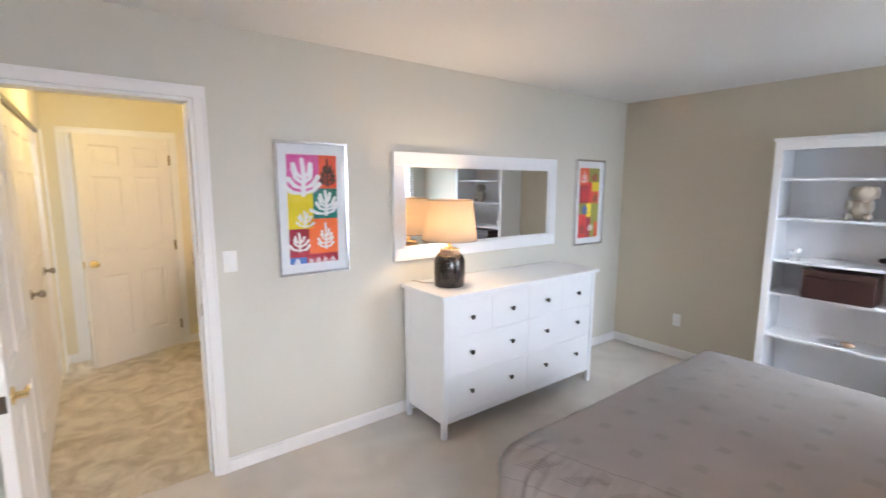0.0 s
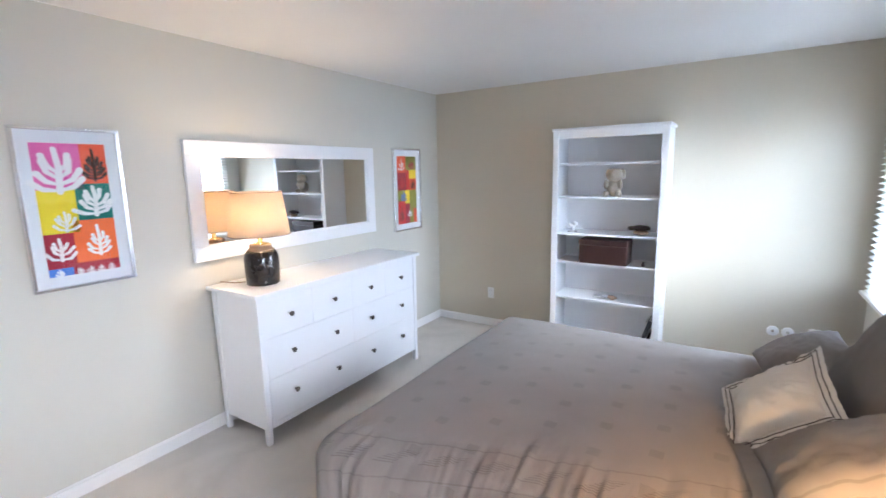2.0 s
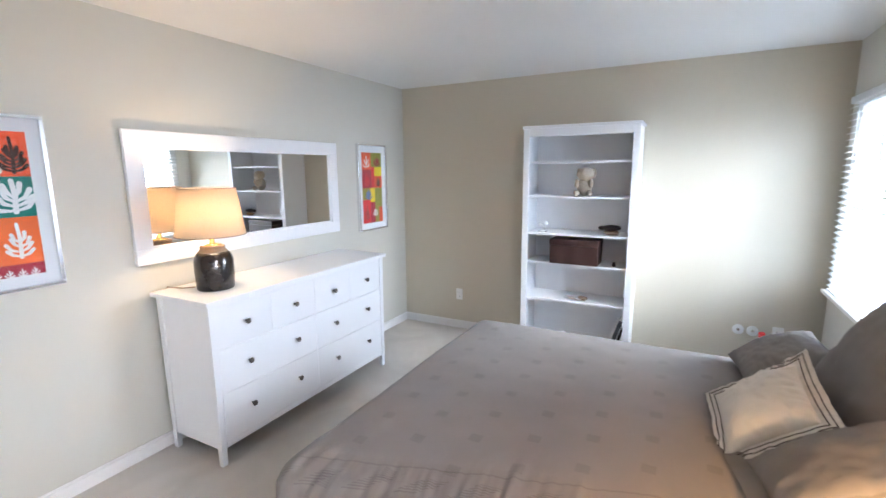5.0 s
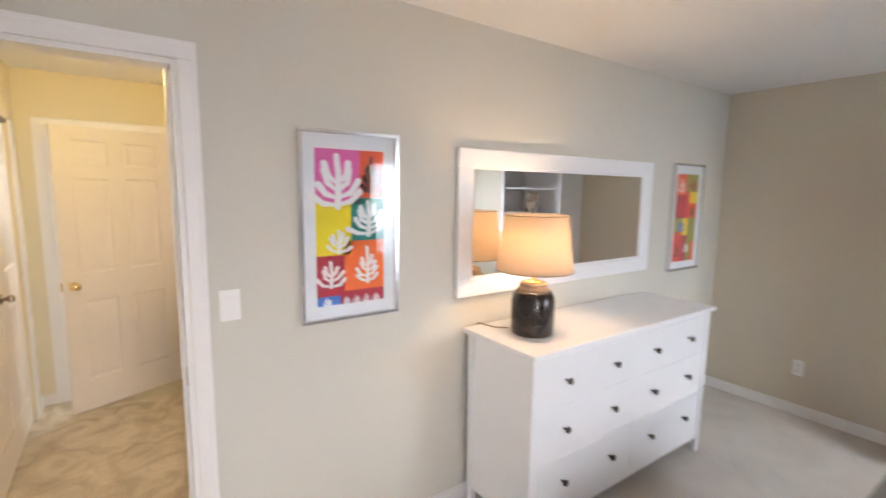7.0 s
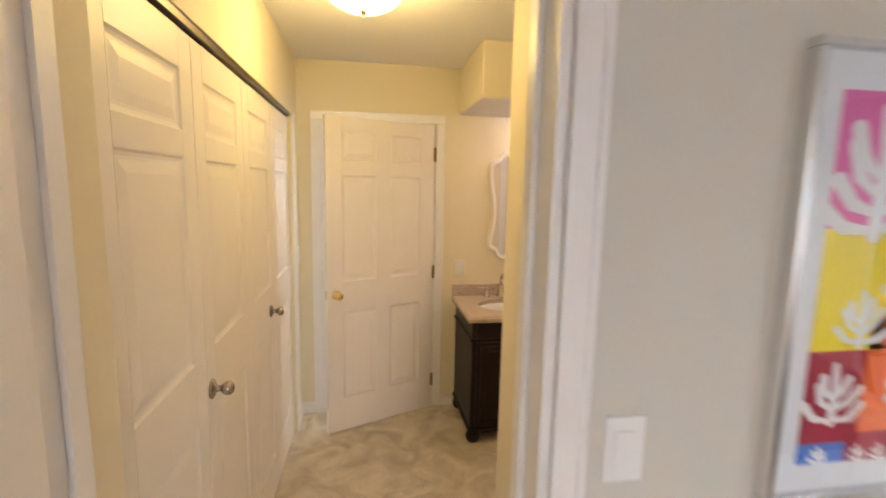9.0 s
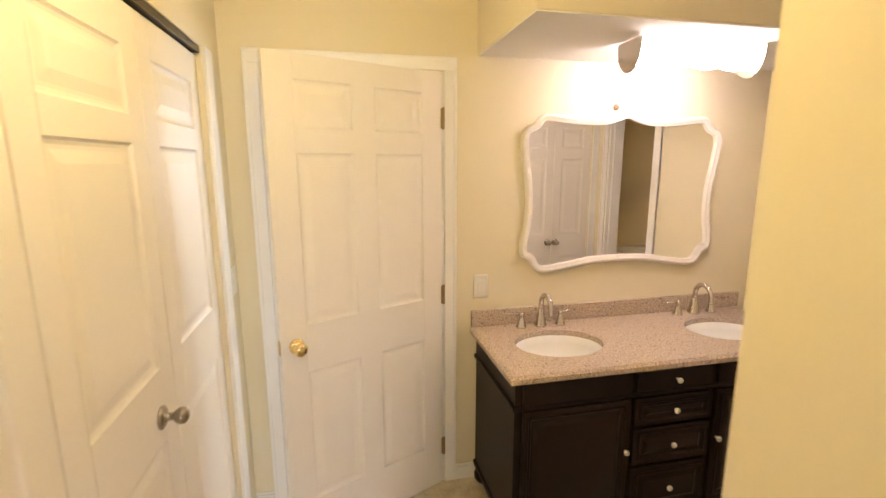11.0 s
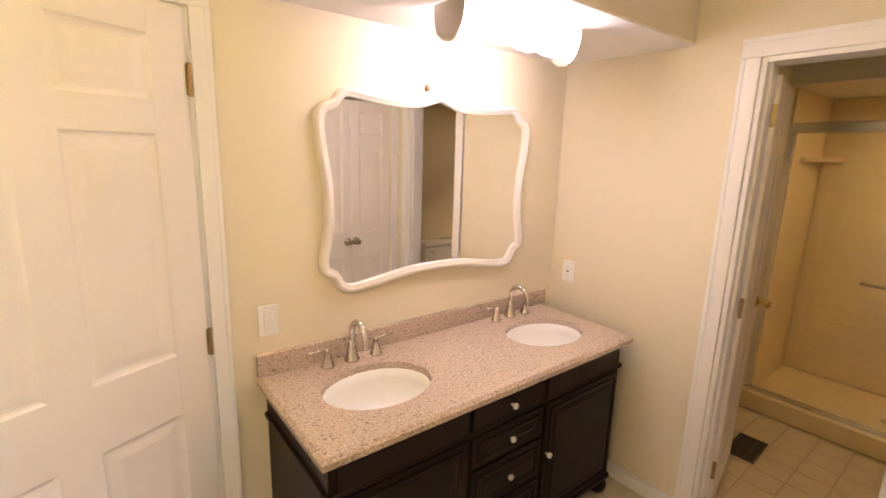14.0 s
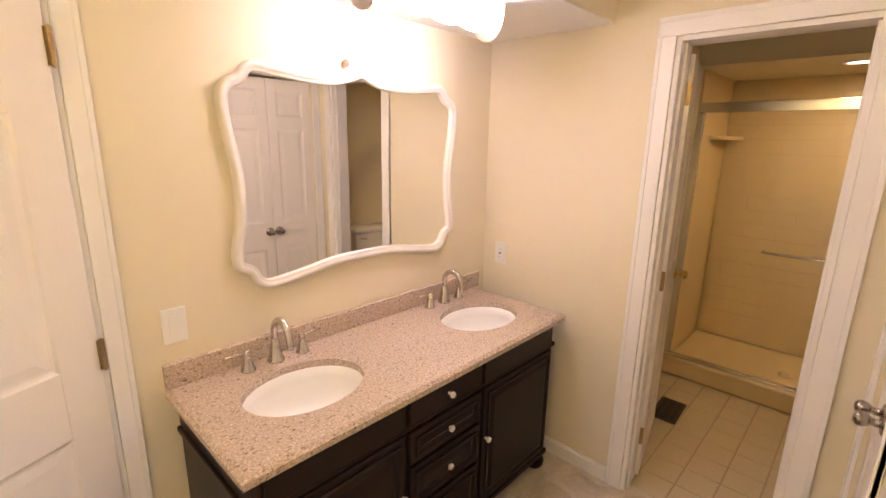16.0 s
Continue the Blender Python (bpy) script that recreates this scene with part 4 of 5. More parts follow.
def sheet(bm, x0, x1, y0, y1, top, drop, folds, seed, skew, n=(150, 170)):
    """A cover over a bed: flat on top, falling over both sides and the foot, pleated on its skewed west side, with uv in metres."""
    uvl = bm.loops.layers.uv.new("UVMap")
    r = 0.085
    grid = []
    S0, S1, T0, T1 = x0 - drop, x1 + drop, y0, y1 + drop
    for i in range(n[0] + 1):
        row = []
        for j in range(n[1] + 1):
            s, t = S0 + (S1 - S0) * i / n[0], T0 + (T1 - T0) * j / n[1]
            west = x0 + skew * max(0.0, y1 - t)
            dx = max(west - s, s - x1, 0.0)
            dy = max(t - y1, 0.0)
            cx, cy = min(max(s, west), x1), min(t, y1)
            d = math.hypot(dx, dy)
            sx = -1 if s < west else 1 if s > x1 else 0
            ux, uy = (sx * dx / d, dy / d) if d > 0 else (0, 0)
            a = min(d / r, math.pi / 2)
            out = r * math.sin(a)
            fall = r * (1 - math.cos(a)) + max(0.0, d - r * math.pi / 2)
            along = cy if dx > dy else cx
            near = min(1.0, max(0.0, (west + 0.55 - s) / 0.55)) ** 1.5
            wav = folds * (0.22 + 0.78 * near) * min(1.0, 0.25 + fall / drop) * min(1.0, fall / 0.05) * (noise.noise(Vector((along * 5.5, seed, 0))) + 0.6 * noise.noise(Vector((along * 13, seed + 5, 0))))
            # narrow pleats that start at the stitched line and run down the near side
            hemline = x0 + 0.03 + 0.29 * max(0.0, y1 - t)
            start = 0.10 + 0.16 * noise.noise(Vector((t * 7, 1.3, seed)))
            grow = min(1.0, max(0.0, (hemline + start - s) / 0.16)) * min(1.0, max(0.0, (y1 + 0.06 - t) / 0.12))
            p = t + 0.05 * noise.noise(Vector((s * 4, t * 3, seed + 2)))
            ridge = (1 - abs(noise.noise(Vector((p * 19, s * 1.3, seed + 3)))) * 3.2) * 0.6 + noise.noise(Vector((p * 46, s * 2, seed + 4)))
            pleat = 0.0115 * grow * ridge
            z = top - fall + 0.005 * noise.noise(Vector((s * 2.4, t * 2.4, seed))) + 0.0018 * noise.noise(Vector((s * 9, t * 9, seed)))
            lean = min(1.0, d / 0.10)
            z += pleat * (1 - lean)
            wav += pleat * lean * 1.2
            z -= 0.022 * min(1.0, max(0.0, (hemline - s) / 0.14)) * (1 - lean * 0.4)
            edge = min(cx - west, x1 - cx, y1 - cy)
            if d == 0 and edge < 0.30:
                z -= 0.020 * (1 - edge / 0.30) ** 2
            elif d > 0:
                z -= 0.020
            row.append(bm.verts.new((cx + ux * (out + wav), cy + uy * (out + wav), max(z, 0.03))))
        grid.append(row)
    for i in range(n[0]):
        for j in range(n[1]):
            f = bm.faces.new((grid[i][j], grid[i + 1][j], grid[i + 1][j + 1], grid[i][j + 1]))
            for lp, (a, b) in zip(f.loops, ((i, j), (i + 1, j), (i + 1, j + 1), (i, j + 1))):
                lp[uvl].uv = (S0 + (S1 - S0) * a / n[0] + 4, T0 + (T1 - T0) * b / n[1] + 4)
    return bm


bed = thing("bed", pose(0, 0, 0), "queen bed with a dark grey channelled leather headboard", "bed")
part("base", boxed(BX0 + 0.26, BX1 - 0.07, BY0 + 0.02, BY1 - 0.07, 0.10, 0.30, b=0.01), LEATHER, bed)
part("mattress", boxed(BX0 + 0.21, BX1 - 0.03, BY0 + 0.02, BY1 - 0.03, 0.301, 0.585, b=0.04, seg=4), PILLOW_CREAM, bed, "white mattress", smooth=True)
for x in (BX0 + 0.31, BX1 - 0.12):
    for y in (BY0 + 0.1, BY1 - 0.14):
        part("foot", boxed(x - 0.03, x + 0.03, y - 0.03, y + 0.03, 0, 0.10, b=0.004), CERAMIC, bed)
CH = 9
HX0, HX1 = 1.42, 3.04
for k in range(CH):
    w = (HX1 - HX0) / CH
    bm = bmesh.new()
    rings = []
    path = [(0.02, 0.35), (0.02, 0.6), (0.015, 0.9), (0.0, 1.17), (-0.022, 1.28), (-0.05, 1.335)]
    seg = 12
    for p, (yy, zz) in enumerate(path):
        ring = []
        for s in range(seg + 1):
            a = math.pi * s / seg
            x = HX0 + w * (k + 0.5) - (w / 2 - 0.001) * math.cos(a)
            bulge = 0.055 * math.sin(a) ** 0.6
            fall = 0.10 * (abs(x - (HX0 + HX1) / 2) / ((HX1 - HX0) / 2)) ** 6
            tilt = min(1.0, p / 5)
            ring.append(bm.verts.new((x, SOUTH + 0.06 + yy + bulge * (1 - 0.55 * tilt), zz - fall * tilt + bulge * 0.8 * tilt)))
        ring.append(bm.verts.new((ring[-1].co.x, SOUTH + 0.014, zz - (fall if p else 0) * tilt)))
        ring.insert(0, bm.verts.new((ring[0].co.x, SOUTH + 0.014, zz - fall * tilt)))
        rings.append(ring)
    for a, b in zip(rings, rings[1:]):
        for i in range(len(a)):
            j = (i + 1) % len(a)
            bm.faces.new((a[i], a[j], b[j], b[i]))
    bm.faces.new(rings[0]), bm.faces.new(rings[-1])
    bmesh.ops.recalc_face_normals(bm, faces=bm.faces)
    part("headboard_channel", bm, LEATHER, bed, "padded dark grey leather channel", smooth=True)
bm = sheet(bmesh.new(), BX0 + 0.01, BX1 - 0.01, BY0 + 0.18, BY1 - 0.01, BTOP, 0.50, 0.06, 3.3, 0.13, n=(200, 320))
bm.verts.ensure_lookup_table()
edge_loop = [v.co.copy() for v in bm.verts[:321]] + [bm.verts[i * 321 + 320].co.copy() for i in range(1, 200)] + [bm.verts[200 * 321 + j].co.copy() for j in range(320, -1, -1)]
cover = tagged(part("coverlet", bm, COVERLET, smooth=True), "grey taupe coverlet with woven squares, spread over the bed", "bedspread")
part("hem", tube(bmesh.new(), edge_loop[::2], 0.005, 6), FABRIC_GREY, cover, "stitched grey hem", smooth=True)


def pillow(name, m, w, h, t, mat, label, flange=0.0, stripes=False, seed=0.0):
    """A stuffed pillow, w by h, standing in its own xz plane and t thick, with an optional flat flange."""
    p = thing(name, m, label, "pillow", "pillows on the bed")
    bm, n = bmesh.new(), 40
    for s in (-1, 1):
        grid = []
        for i in range(n + 1):
            row = []
            for j in range(n + 1):
                u, v = 2 * i / n - 1, 2 * j / n - 1
                f = max(0.0, (1 - abs(u) ** 2.6)) ** 0.62 * max(0.0, (1 - abs(v) ** 2.6)) ** 0.62
                pinch = 1 - 0.07 * (1 - abs(v) ** 2) * abs(u) ** 4
                pv = 1 - 0.07 * (1 - abs(u) ** 2) * abs(v) ** 4
                wr = 0.012 * noise.noise(Vector((u * 2.2, v * 2.2, seed))) * f + 0.007 * noise.noise(Vector((u * 7, v * 7, seed + 9))) * f + 0.017 * (abs(u) ** 2 * noise.noise(Vector((v * 11, u * 2, seed + 4))) + abs(v) ** 3 * noise.noise(Vector((u * 11, v * 2, seed + 6)))) * f ** 0.5
                row.append(bm.verts.new((u * w / 2 * pinch, s * (t / 2 * f + wr * (f > 0)) + s * 0.0005, v * h / 2 * pv)))
            grid.append(row)
        for i in range(n):
            for j in range(n):
                bm.faces.new((grid[i][j], grid[i + 1][j], grid[i + 1][j + 1], grid[i][j + 1]))
    bmesh.ops.remove_doubles(bm, verts=bm.verts[:], dist=0.0012)
    bmesh.ops.recalc_face_normals(bm, faces=bm.faces)
    body = part("cushion", bm, mat, p, smooth=True)
    if flange:
        bm, N = bmesh.new(), 144
        inner, outer = [], []
        for i in range(N):
            q = 4 * i / N
            k, f = int(q), q - int(q)
            cs = [(-1, -1), (1, -1), (1, 1), (-1, 1), (-1, -1)]
            u = cs[k][0] + (cs[k + 1][0] - cs[k][0]) * f
            v = cs[k][1] + (cs[k + 1][1] - cs[k][1]) * f
            ripple = flange * (0.14 * noise.noise(Vector((u * 5 + seed, v * 5, 0.5))) + 0.16 * noise.noise(Vector((u * 13 + seed, v * 13, 2.5))))
            pin = 1 - 0.07 * (1 - abs(v) ** 2) * abs(u) ** 4
            piv = 1 - 0.07 * (1 - abs(u) ** 2) * abs(v) ** 4
            inner.append((u * w / 2 * pin * 0.97, 0.0, v * h / 2 * piv * 0.97))
            outer.append((u * (w / 2 * pin + flange), ripple, v * (h / 2 * piv + flange)))
        for off in (-0.002, 0.002):
            a = [bm.verts.new((x, y + off, z)) for x, y, z in inner]
            b = [bm.verts.new((x, y + off, z)) for x, y, z in outer]
            for i in range(N):
                j = (i + 1) % N
                bm.faces.new((a[i], a[j], b[j], b[i]))
        bmesh.ops.recalc_face_normals(bm, faces=bm.faces)
        part("flange", bm, mat, p, smooth=True)
        if stripes:
            for r in (0.35, 0.68):
                bm = bmesh.new()
                pts = [(a[0] + (b[0] - a[0]) * r, a[1] + (b[1] - a[1]) * r, a[2] + (b[2] - a[2]) * r) for a, b in zip(inner, outer)]
                for off in (-0.0035, 0.0035):
                    tube(bm, [(x, y + off, z) for x, y, z in pts + pts[:1]], 0.0022, 4)
                part("trim_stripe", bm, DARK_BRAID, p, "dark brown braid")
    return p


DARK_BRAID = material("dark_brown_braid", (0.05, 0.035, 0.03), 0.9, vary=0.2)
pillow("euro_pillow", pose(1.55, -0.36, 0.91, 28, 0, 6), 0.62, 0.54, 0.24, PILLOW_GREY, "large grey-taupe pillow leaning on the headboard", 0.0, seed=1.0)
pillow("euro_pillow", pose(2.27, -0.34, 0.925, 33, 0, 6), 0.76, 0.64, 0.28, PILLOW_GREY, "large grey-taupe pillow leaning on the headboard", 0.0, seed=2.0)
pillow("standard_pillow", pose(1.80, -0.11, 0.795, 92, 28, 99), 0.46, 0.40, 0.19, SHAM, "grey woven pillow with a pleated flange", 0.055, seed=3.0)
pillow("standard_pillow", pose(2.79, -0.09, 0.748, 64, 0, 6), 0.46, 0.38, 0.17, PILLOW_GREY, "grey pillow lying against the larger one", 0.0, seed=4.0)
pillow("accent_pillow", pose(2.163, 0.054, 0.785, 75, 40, 84), 0.30, 0.33, 0.14, PILLOW_CREAM, "small ivory pillow with dark braid on its flange", 0.05, True, seed=5.0)

# bedside table with the second lamp
ns = thing("nightstand", pose(0.84, SOUTH + 0.02, 0), "white wooden nightstand beside the bed", "nightstand")
part("top", boxed(0, 0.48, 0, 0.52, 0.675, 0.70, b=0.004), WHITE_WOOD, ns)
for x0 in (0.02, 0.42):
    for y0 in (0.02, 0.46):
        part("leg", boxed(x0, x0 + 0.04, y0, y0 + 0.04, 0, 0.6745, b=0.003), WHITE_WOOD, ns)
part("drawer", boxed(0.062, 0.418, 0.48, 0.498, 0.51, 0.66, b=0.003), WHITE_WOOD, ns)
part("shelf", boxed(0.03, 0.45, 0.03, 0.49, 0.12, 0.14), WHITE_WOOD, ns)
table_lamp(1.03, -0.31, 0.701, "table lamp with a dark glazed jar base on the nightstand")

# ---- window ----
BLIND = shade_material("white_blind_slat", (0.84, 0.84, 0.83), (0.88, 0.88, 0.87), 0.6)


def window(name, W):
    win = thing(name, pose(0, 0, 0), "white bedroom window with lowered slatted blinds", "window", kind="structure")
    for nm, p in (("side_casing", (W[0] - 0.07, W[0] - 0.002, W[2] - 0.02, W[3] + 0.002)), ("side_casing", (W[1] + 0.002, W[1] + 0.07, W[2] - 0.02, W[3] + 0.002)), ("head_casing", (W[0] - 0.07, W[1] + 0.07, W[3] + 0.0025, W[3] + 0.075))):
        part(nm, boxed(p[0], p[1], SOUTH, SOUTH + 0.018, p[2], p[3], b=0.003), TRIM, win)
    part("window_sill", boxed(W[0] - 0.09, W[1] + 0.09, SOUTH - 0.06, SOUTH + 0.085, W[2] - 0.022, W[2] + 0.002, b=0.004), TRIM, win)
    part("apron", boxed(W[0] - 0.06, W[1] + 0.06, SOUTH, SOUTH + 0.014, W[2] - 0.085, W[2] - 0.0225, b=0.003), TRIM, win)
    ZM = (W[2] + W[3]) / 2
    for lo, hi, y in ((W[2] + 0.003, ZM + 0.02, SOUTH - 0.085), (ZM - 0.02, W[3], SOUTH - 0.115)):
        bm = bmesh.new()
        for p in ((W[0], W[0] + 0.045, lo, hi), (W[1] - 0.045, W[1], lo, hi), (W[0] + 0.0452, W[1] - 0.0452, lo, lo + 0.045), (W[0] + 0.0452, W[1] - 0.0452, hi - 0.045, hi)):
            box(bm, p[0], p[1], y - 0.014, y + 0.014, p[2], p[3], b=0.002)
        part("sash", bm, TRIM, win)
        g = part("pane", boxed(W[0] + 0.044, W[1] - 0.044, y - 0.002, y + 0.002, lo + 0.044, hi - 0.044), PANE, win, "clear glass pane")
        g.visible_shadow = False
    bl = thing("window_blind", pose(0, 0, 0), "white horizontal slat blind, lowered and tilted open", "blind")
    part("headrail", boxed(W[0] - 0.06, W[1] + 0.06, SOUTH + 0.0185, SOUTH + 0.066, W[3] + 0.022, W[3] + 0.066, b=0.003), BLIND, bl)
    part("bottom_rail", boxed(W[0] - 0.055, W[1] + 0.055, SOUTH + 0.020, SOUTH + 0.064, W[2] + 0.0025, W[2] + 0.018, b=0.003), BLIND, bl)
    slat_mesh, nz = None, 30
    for i in range(nz):
        z = W[2] + 0.045 + (W[3] - W[2] - 0.045) * i / (nz - 1)
        if slat_mesh is None:
            bm = bmesh.new()
            rows_ = []
            for k, (yy, zz) in enumerate(((-0.024, -0.0015), (-0.008, 0.0022), (0.008, 0.0022), (0.024, -0.0015))):
                rows_.append([bm.verts.new((x, yy, zz + dz)) for dz in (0, 0.0022) for x in (W[0] - 0.055, W[1] + 0.055)])
            for a, b in zip(rows_, rows_[1:]):
                bm.faces.new((a[0], a[1], b[1], b[0])), bm.faces.new((a[2], b[2], b[3], a[3]))
                bm.faces.new((a[0], b[0], b[2], a[2])), bm.faces.new((a[1], a[3], b[3], b[1]))
            bm.faces.new((rows_[0][0], rows_[0][2], rows_[0][3], rows_[0][1])), bm.faces.new((rows_[-1][0], rows_[-1][1], rows_[-1][3], rows_[-1][2]))
            bmesh.ops.recalc_face_normals(bm, faces=bm.faces)
            s = part("slat", bm, BLIND, bl)
            slat_mesh = s.data
        else:
            s = new("slat", slat_mesh)
            s.parent = bl
        s.matrix_basis = pose(0, SOUTH + 0.044, z, -16)
    for x in (W[0] + 0.15, W[1] - 0.15):
        part("ladder_cord", tube(bmesh.new(), [(x, SOUTH + 0.07, W[2] + 0.02), (x, SOUTH + 0.07, W[3] + 0.03)], 0.0016, 6), BLIND, bl)


window("window_1", WIN)
# Unseen window with blinds, made up to go with the fill light.
window("added_window", FILL_WIN)
HAZE = glow("bright_overcast_distance", (0.92, 0.96, 1.0), OUTSIDE)
tagged(part("backdrop", boxed(-40, 48, -60.2, -60, -30, 45), HAZE), "bright white overcast distance outside the window", "backdrop", kind="structure")
tagged(part("ground", boxed(-120, 120, -120, 120, -3.2, -3.0), material("lawn_ground", (0.12, 0.13, 0.07), 0.95, vary=0.3, scale=0.6)), "ground outside the house", "ground", kind="structure")

# picture ledge over the bed
lg = thing("picture_ledge", pose(2.02, SOUTH, 1.585), "white wooden picture ledge over the headboard", "shelf")
part("board", boxed(-0.62, 0.65, 0.0, 0.11, 0, 0.018, b=0.002), WHITE_WOOD, lg)
part("lip", boxed(-0.62, 0.65, 0.105, 0.118, 0.0182, 0.035, b=0.002), WHITE_WOOD, lg)
part("back_board", boxed(-0.62, 0.65, 0.0, 0.014, 0.0182, 0.07, b=0.002), WHITE_WOOD, lg)
pf = thing("framed_photograph", pose(2.27, SOUTH + 0.062, 1.6035, 9), "thin black picture frame leaning on the ledge", "picture")
for p in ((0, 0.30, 0, 0.014), (0, 0.30, 0.386, 0.40), (0, 0.014, 0.0142, 0.3858), (0.286, 0.30, 0.0142, 0.3858)):
    part("frame_side", boxed(p[0], p[1], -0.008, 0.008, p[2], p[3], b=0.001), CERAMIC, pf)
part("mat", boxed(0.012, 0.288, -0.006, 0.001, 0.012, 0.388), MAT_BOARD, pf)


def outlet(name, m, label, kind_):
    """Wall plate in its own xz plane, facing -y."""
    o = thing(name, m, label, "outlet" if kind_ != "switch" else "light switch")
    part("plate", boxed(-0.036, 0.036, -0.006, 0.0, -0.058, 0.058, b=0.0025), PLASTIC, o)
    if kind_ == "switch":
        r = part("rocker", boxed(-0.0165, 0.0165, -0.0095, -0.0062, -0.033, 0.033, b=0.0015), PLASTIC, o)
    elif kind_ == "gfci":
        f = part("face", boxed(-0.0165, 0.0165, -0.0085, -0.0062, -0.033, 0.033, b=0.001), PLASTIC, o)
        for z in (-0.021, 0.021):
            for x in (-0.006, 0.006):
                part("slot", boxed(x - 0.001, x + 0.001, -0.0089, -0.0086, z - 0.004, z + 0.004), BLACK_FILL, f)
        part("test_button", boxed(-0.008, 0.008, -0.0094, -0.0086, 0.001, 0.005), MAHOGANY, f)
        part("reset_button", boxed(-0.008, 0.008, -0.0094, -0.0086, -0.005, -0.001), BLACK_FILL, f)
    else:
        for z in (-0.02, 0.02):
            f = part("socket", lathe(bmesh.new(), [(0.0165, -0.0062), (0.0165, -0.008), (0.0, -0.0081)], 0, z, 20, "y"), PLASTIC, o)
            for x in (-0.006, 0.006):
                part("slot", boxed(x - 0.001, x + 0.001, -0.0087, -0.0082, z - 0.004, z + 0.004), BLACK_FILL, f)
    return o


outlet("light_switch", pose(0.675, NORTH, 1.214), "white rocker switch beside the bedroom doorway", "switch")
outlet("wall_outlet", pose(EAST, 2.352, 0.361, 0, 0, -90), "white wall outlet low on the sage wall", "outlet")
outlet("wall_outlet", pose(EAST, -0.335, 0.365, 0, 0, -90), "white wall outlet beside two round jacks", "outlet")
for y in (-0.08, -0.175):
    j = thing("cable_jack", pose(EAST, y, 0.37, 0, 0, -90), "round white cable jack plate on the wall", "wall plate", "round jacks")
    part("plate", lathe(bmesh.new(), [(0.040, 0.0), (0.040, -0.006), (0.034, -0.010), (0.0, -0.0105)], 0, 0, 28, "y"), PLASTIC, j, smooth=True)
    part("jack", lathe(bmesh.new(), [(0.012, -0.0107), (0.011, -0.014), (0.0, -0.0142)], 0, 0, 14, "y"), NICKEL, j)
bt = thing("cleaning_bottle", pose(4.18, -0.20, 0.0), "clear plastic bottle with a red cap behind the bed", "bottle")
part("body", lathe(bmesh.new(), [(0.0, 0.0), (0.045, 0.0), (0.048, 0.01), (0.048, 0.34), (0.018, 0.395), (0.017, 0.41), (0.0, 0.411)], seg=20), PLASTIC, bt, smooth=True)
part("cap", lathe(bmesh.new(), [(0.021, 0.4115), (0.021, 0.445), (0.0, 0.446)], seg=16), INK["red"], bt, "red screw cap")
BLUE_BAG = material("blue_woven_plastic", (0.03, 0.13, 0.42), 0.45, vary=0.12, scale=20, fine=200, bump=0.2)
bg = thing("blue_bag", pose(4.20, -0.37, 0.0), "bright blue plastic carrier bag standing by the wall", "bag")
bm = boxed(-0.12, 0.12, -0.13, 0.11, 0.0, 0.36, b=0.02, seg=2)
bmesh.ops.subdivide_edges(bm, edges=bm.edges[:], cuts=3, use_grid_fill=True)
for v in bm.verts:
    v.co += Vector((0.03 * noise.noise(v.co * 9), 0.03 * noise.noise(v.co * 9 + Vector((4, 0, 0))), 0.02 * noise.noise(v.co * 7) if v.co.z > 0.1 else 0.0))
part("bag_body", bm, BLUE_BAG, bg)
part("bag_handle", tube(bmesh.new(), [(-0.07, 0.0, 0.345), (-0.06, 0.02, 0.38), (0.0, 0.03, 0.392), (0.06, 0.02, 0.38), (0.07, 0.0, 0.345)], 0.008, 8, 0.5), BLUE_BAG, bg)

# ---- hall and vanity ----
outlet("light_switch", pose(HALL_E_X, 3.60, 1.20, 0, 0, -90), "white rocker switch on the cream hall wall", "switch")
outlet("light_switch", pose(0.921, BATH_N, 1.052), "white rocker switch beside the vanity", "switch")
outlet("light_switch", pose(HALL_W_X, 5.49, 1.165, 0, 0, 90), "white rocker switch beside the closet", "switch")
outlet("wall_outlet", pose(BATH_E, 5.452, 1.046, 0, 0, -90), "white safety outlet over the vanity's end", "gfci")

cl = thing("ceiling_light", pose(0.245, 4.27, CEIL), "alabaster glass dome ceiling light in a bronze ring, lit", "ceiling light")
part("pan", lathe(bmesh.new(), [(0.0, 0.0), (0.15, 0.0), (0.185, -0.030), (0.188, -0.045), (0.165, -0.052), (0.160, -0.040), (0.0, -0.038)], seg=40), DARK_METAL, cl, "dark bronze ring", smooth=True)
dome = part("dome", lathe(bmesh.new(), [(0.158, -0.050), (0.152, -0.072), (0.130, -0.098), (0.095, -0.118), (0.05, -0.129), (0.0, -0.132)], seg=40), DOME_GLOW, cl, "frosted alabaster dome", smooth=True)
dome.visible_shadow = False
part("finial", lathe(bmesh.new(), [(0.0, -0.130), (0.012, -0.132), (0.014, -0.140), (0.006, -0.148), (0.008, -0.154), (0.0, -0.158)], seg=16), DARK_METAL, cl, smooth=True)

VX0, VX1, VY0, VY1, VZ = 0.867, 2.42, 4.985, BATH_N - 0.002, 0.846
SINKS = ((1.207, 5.275), (2.105, 5.265))


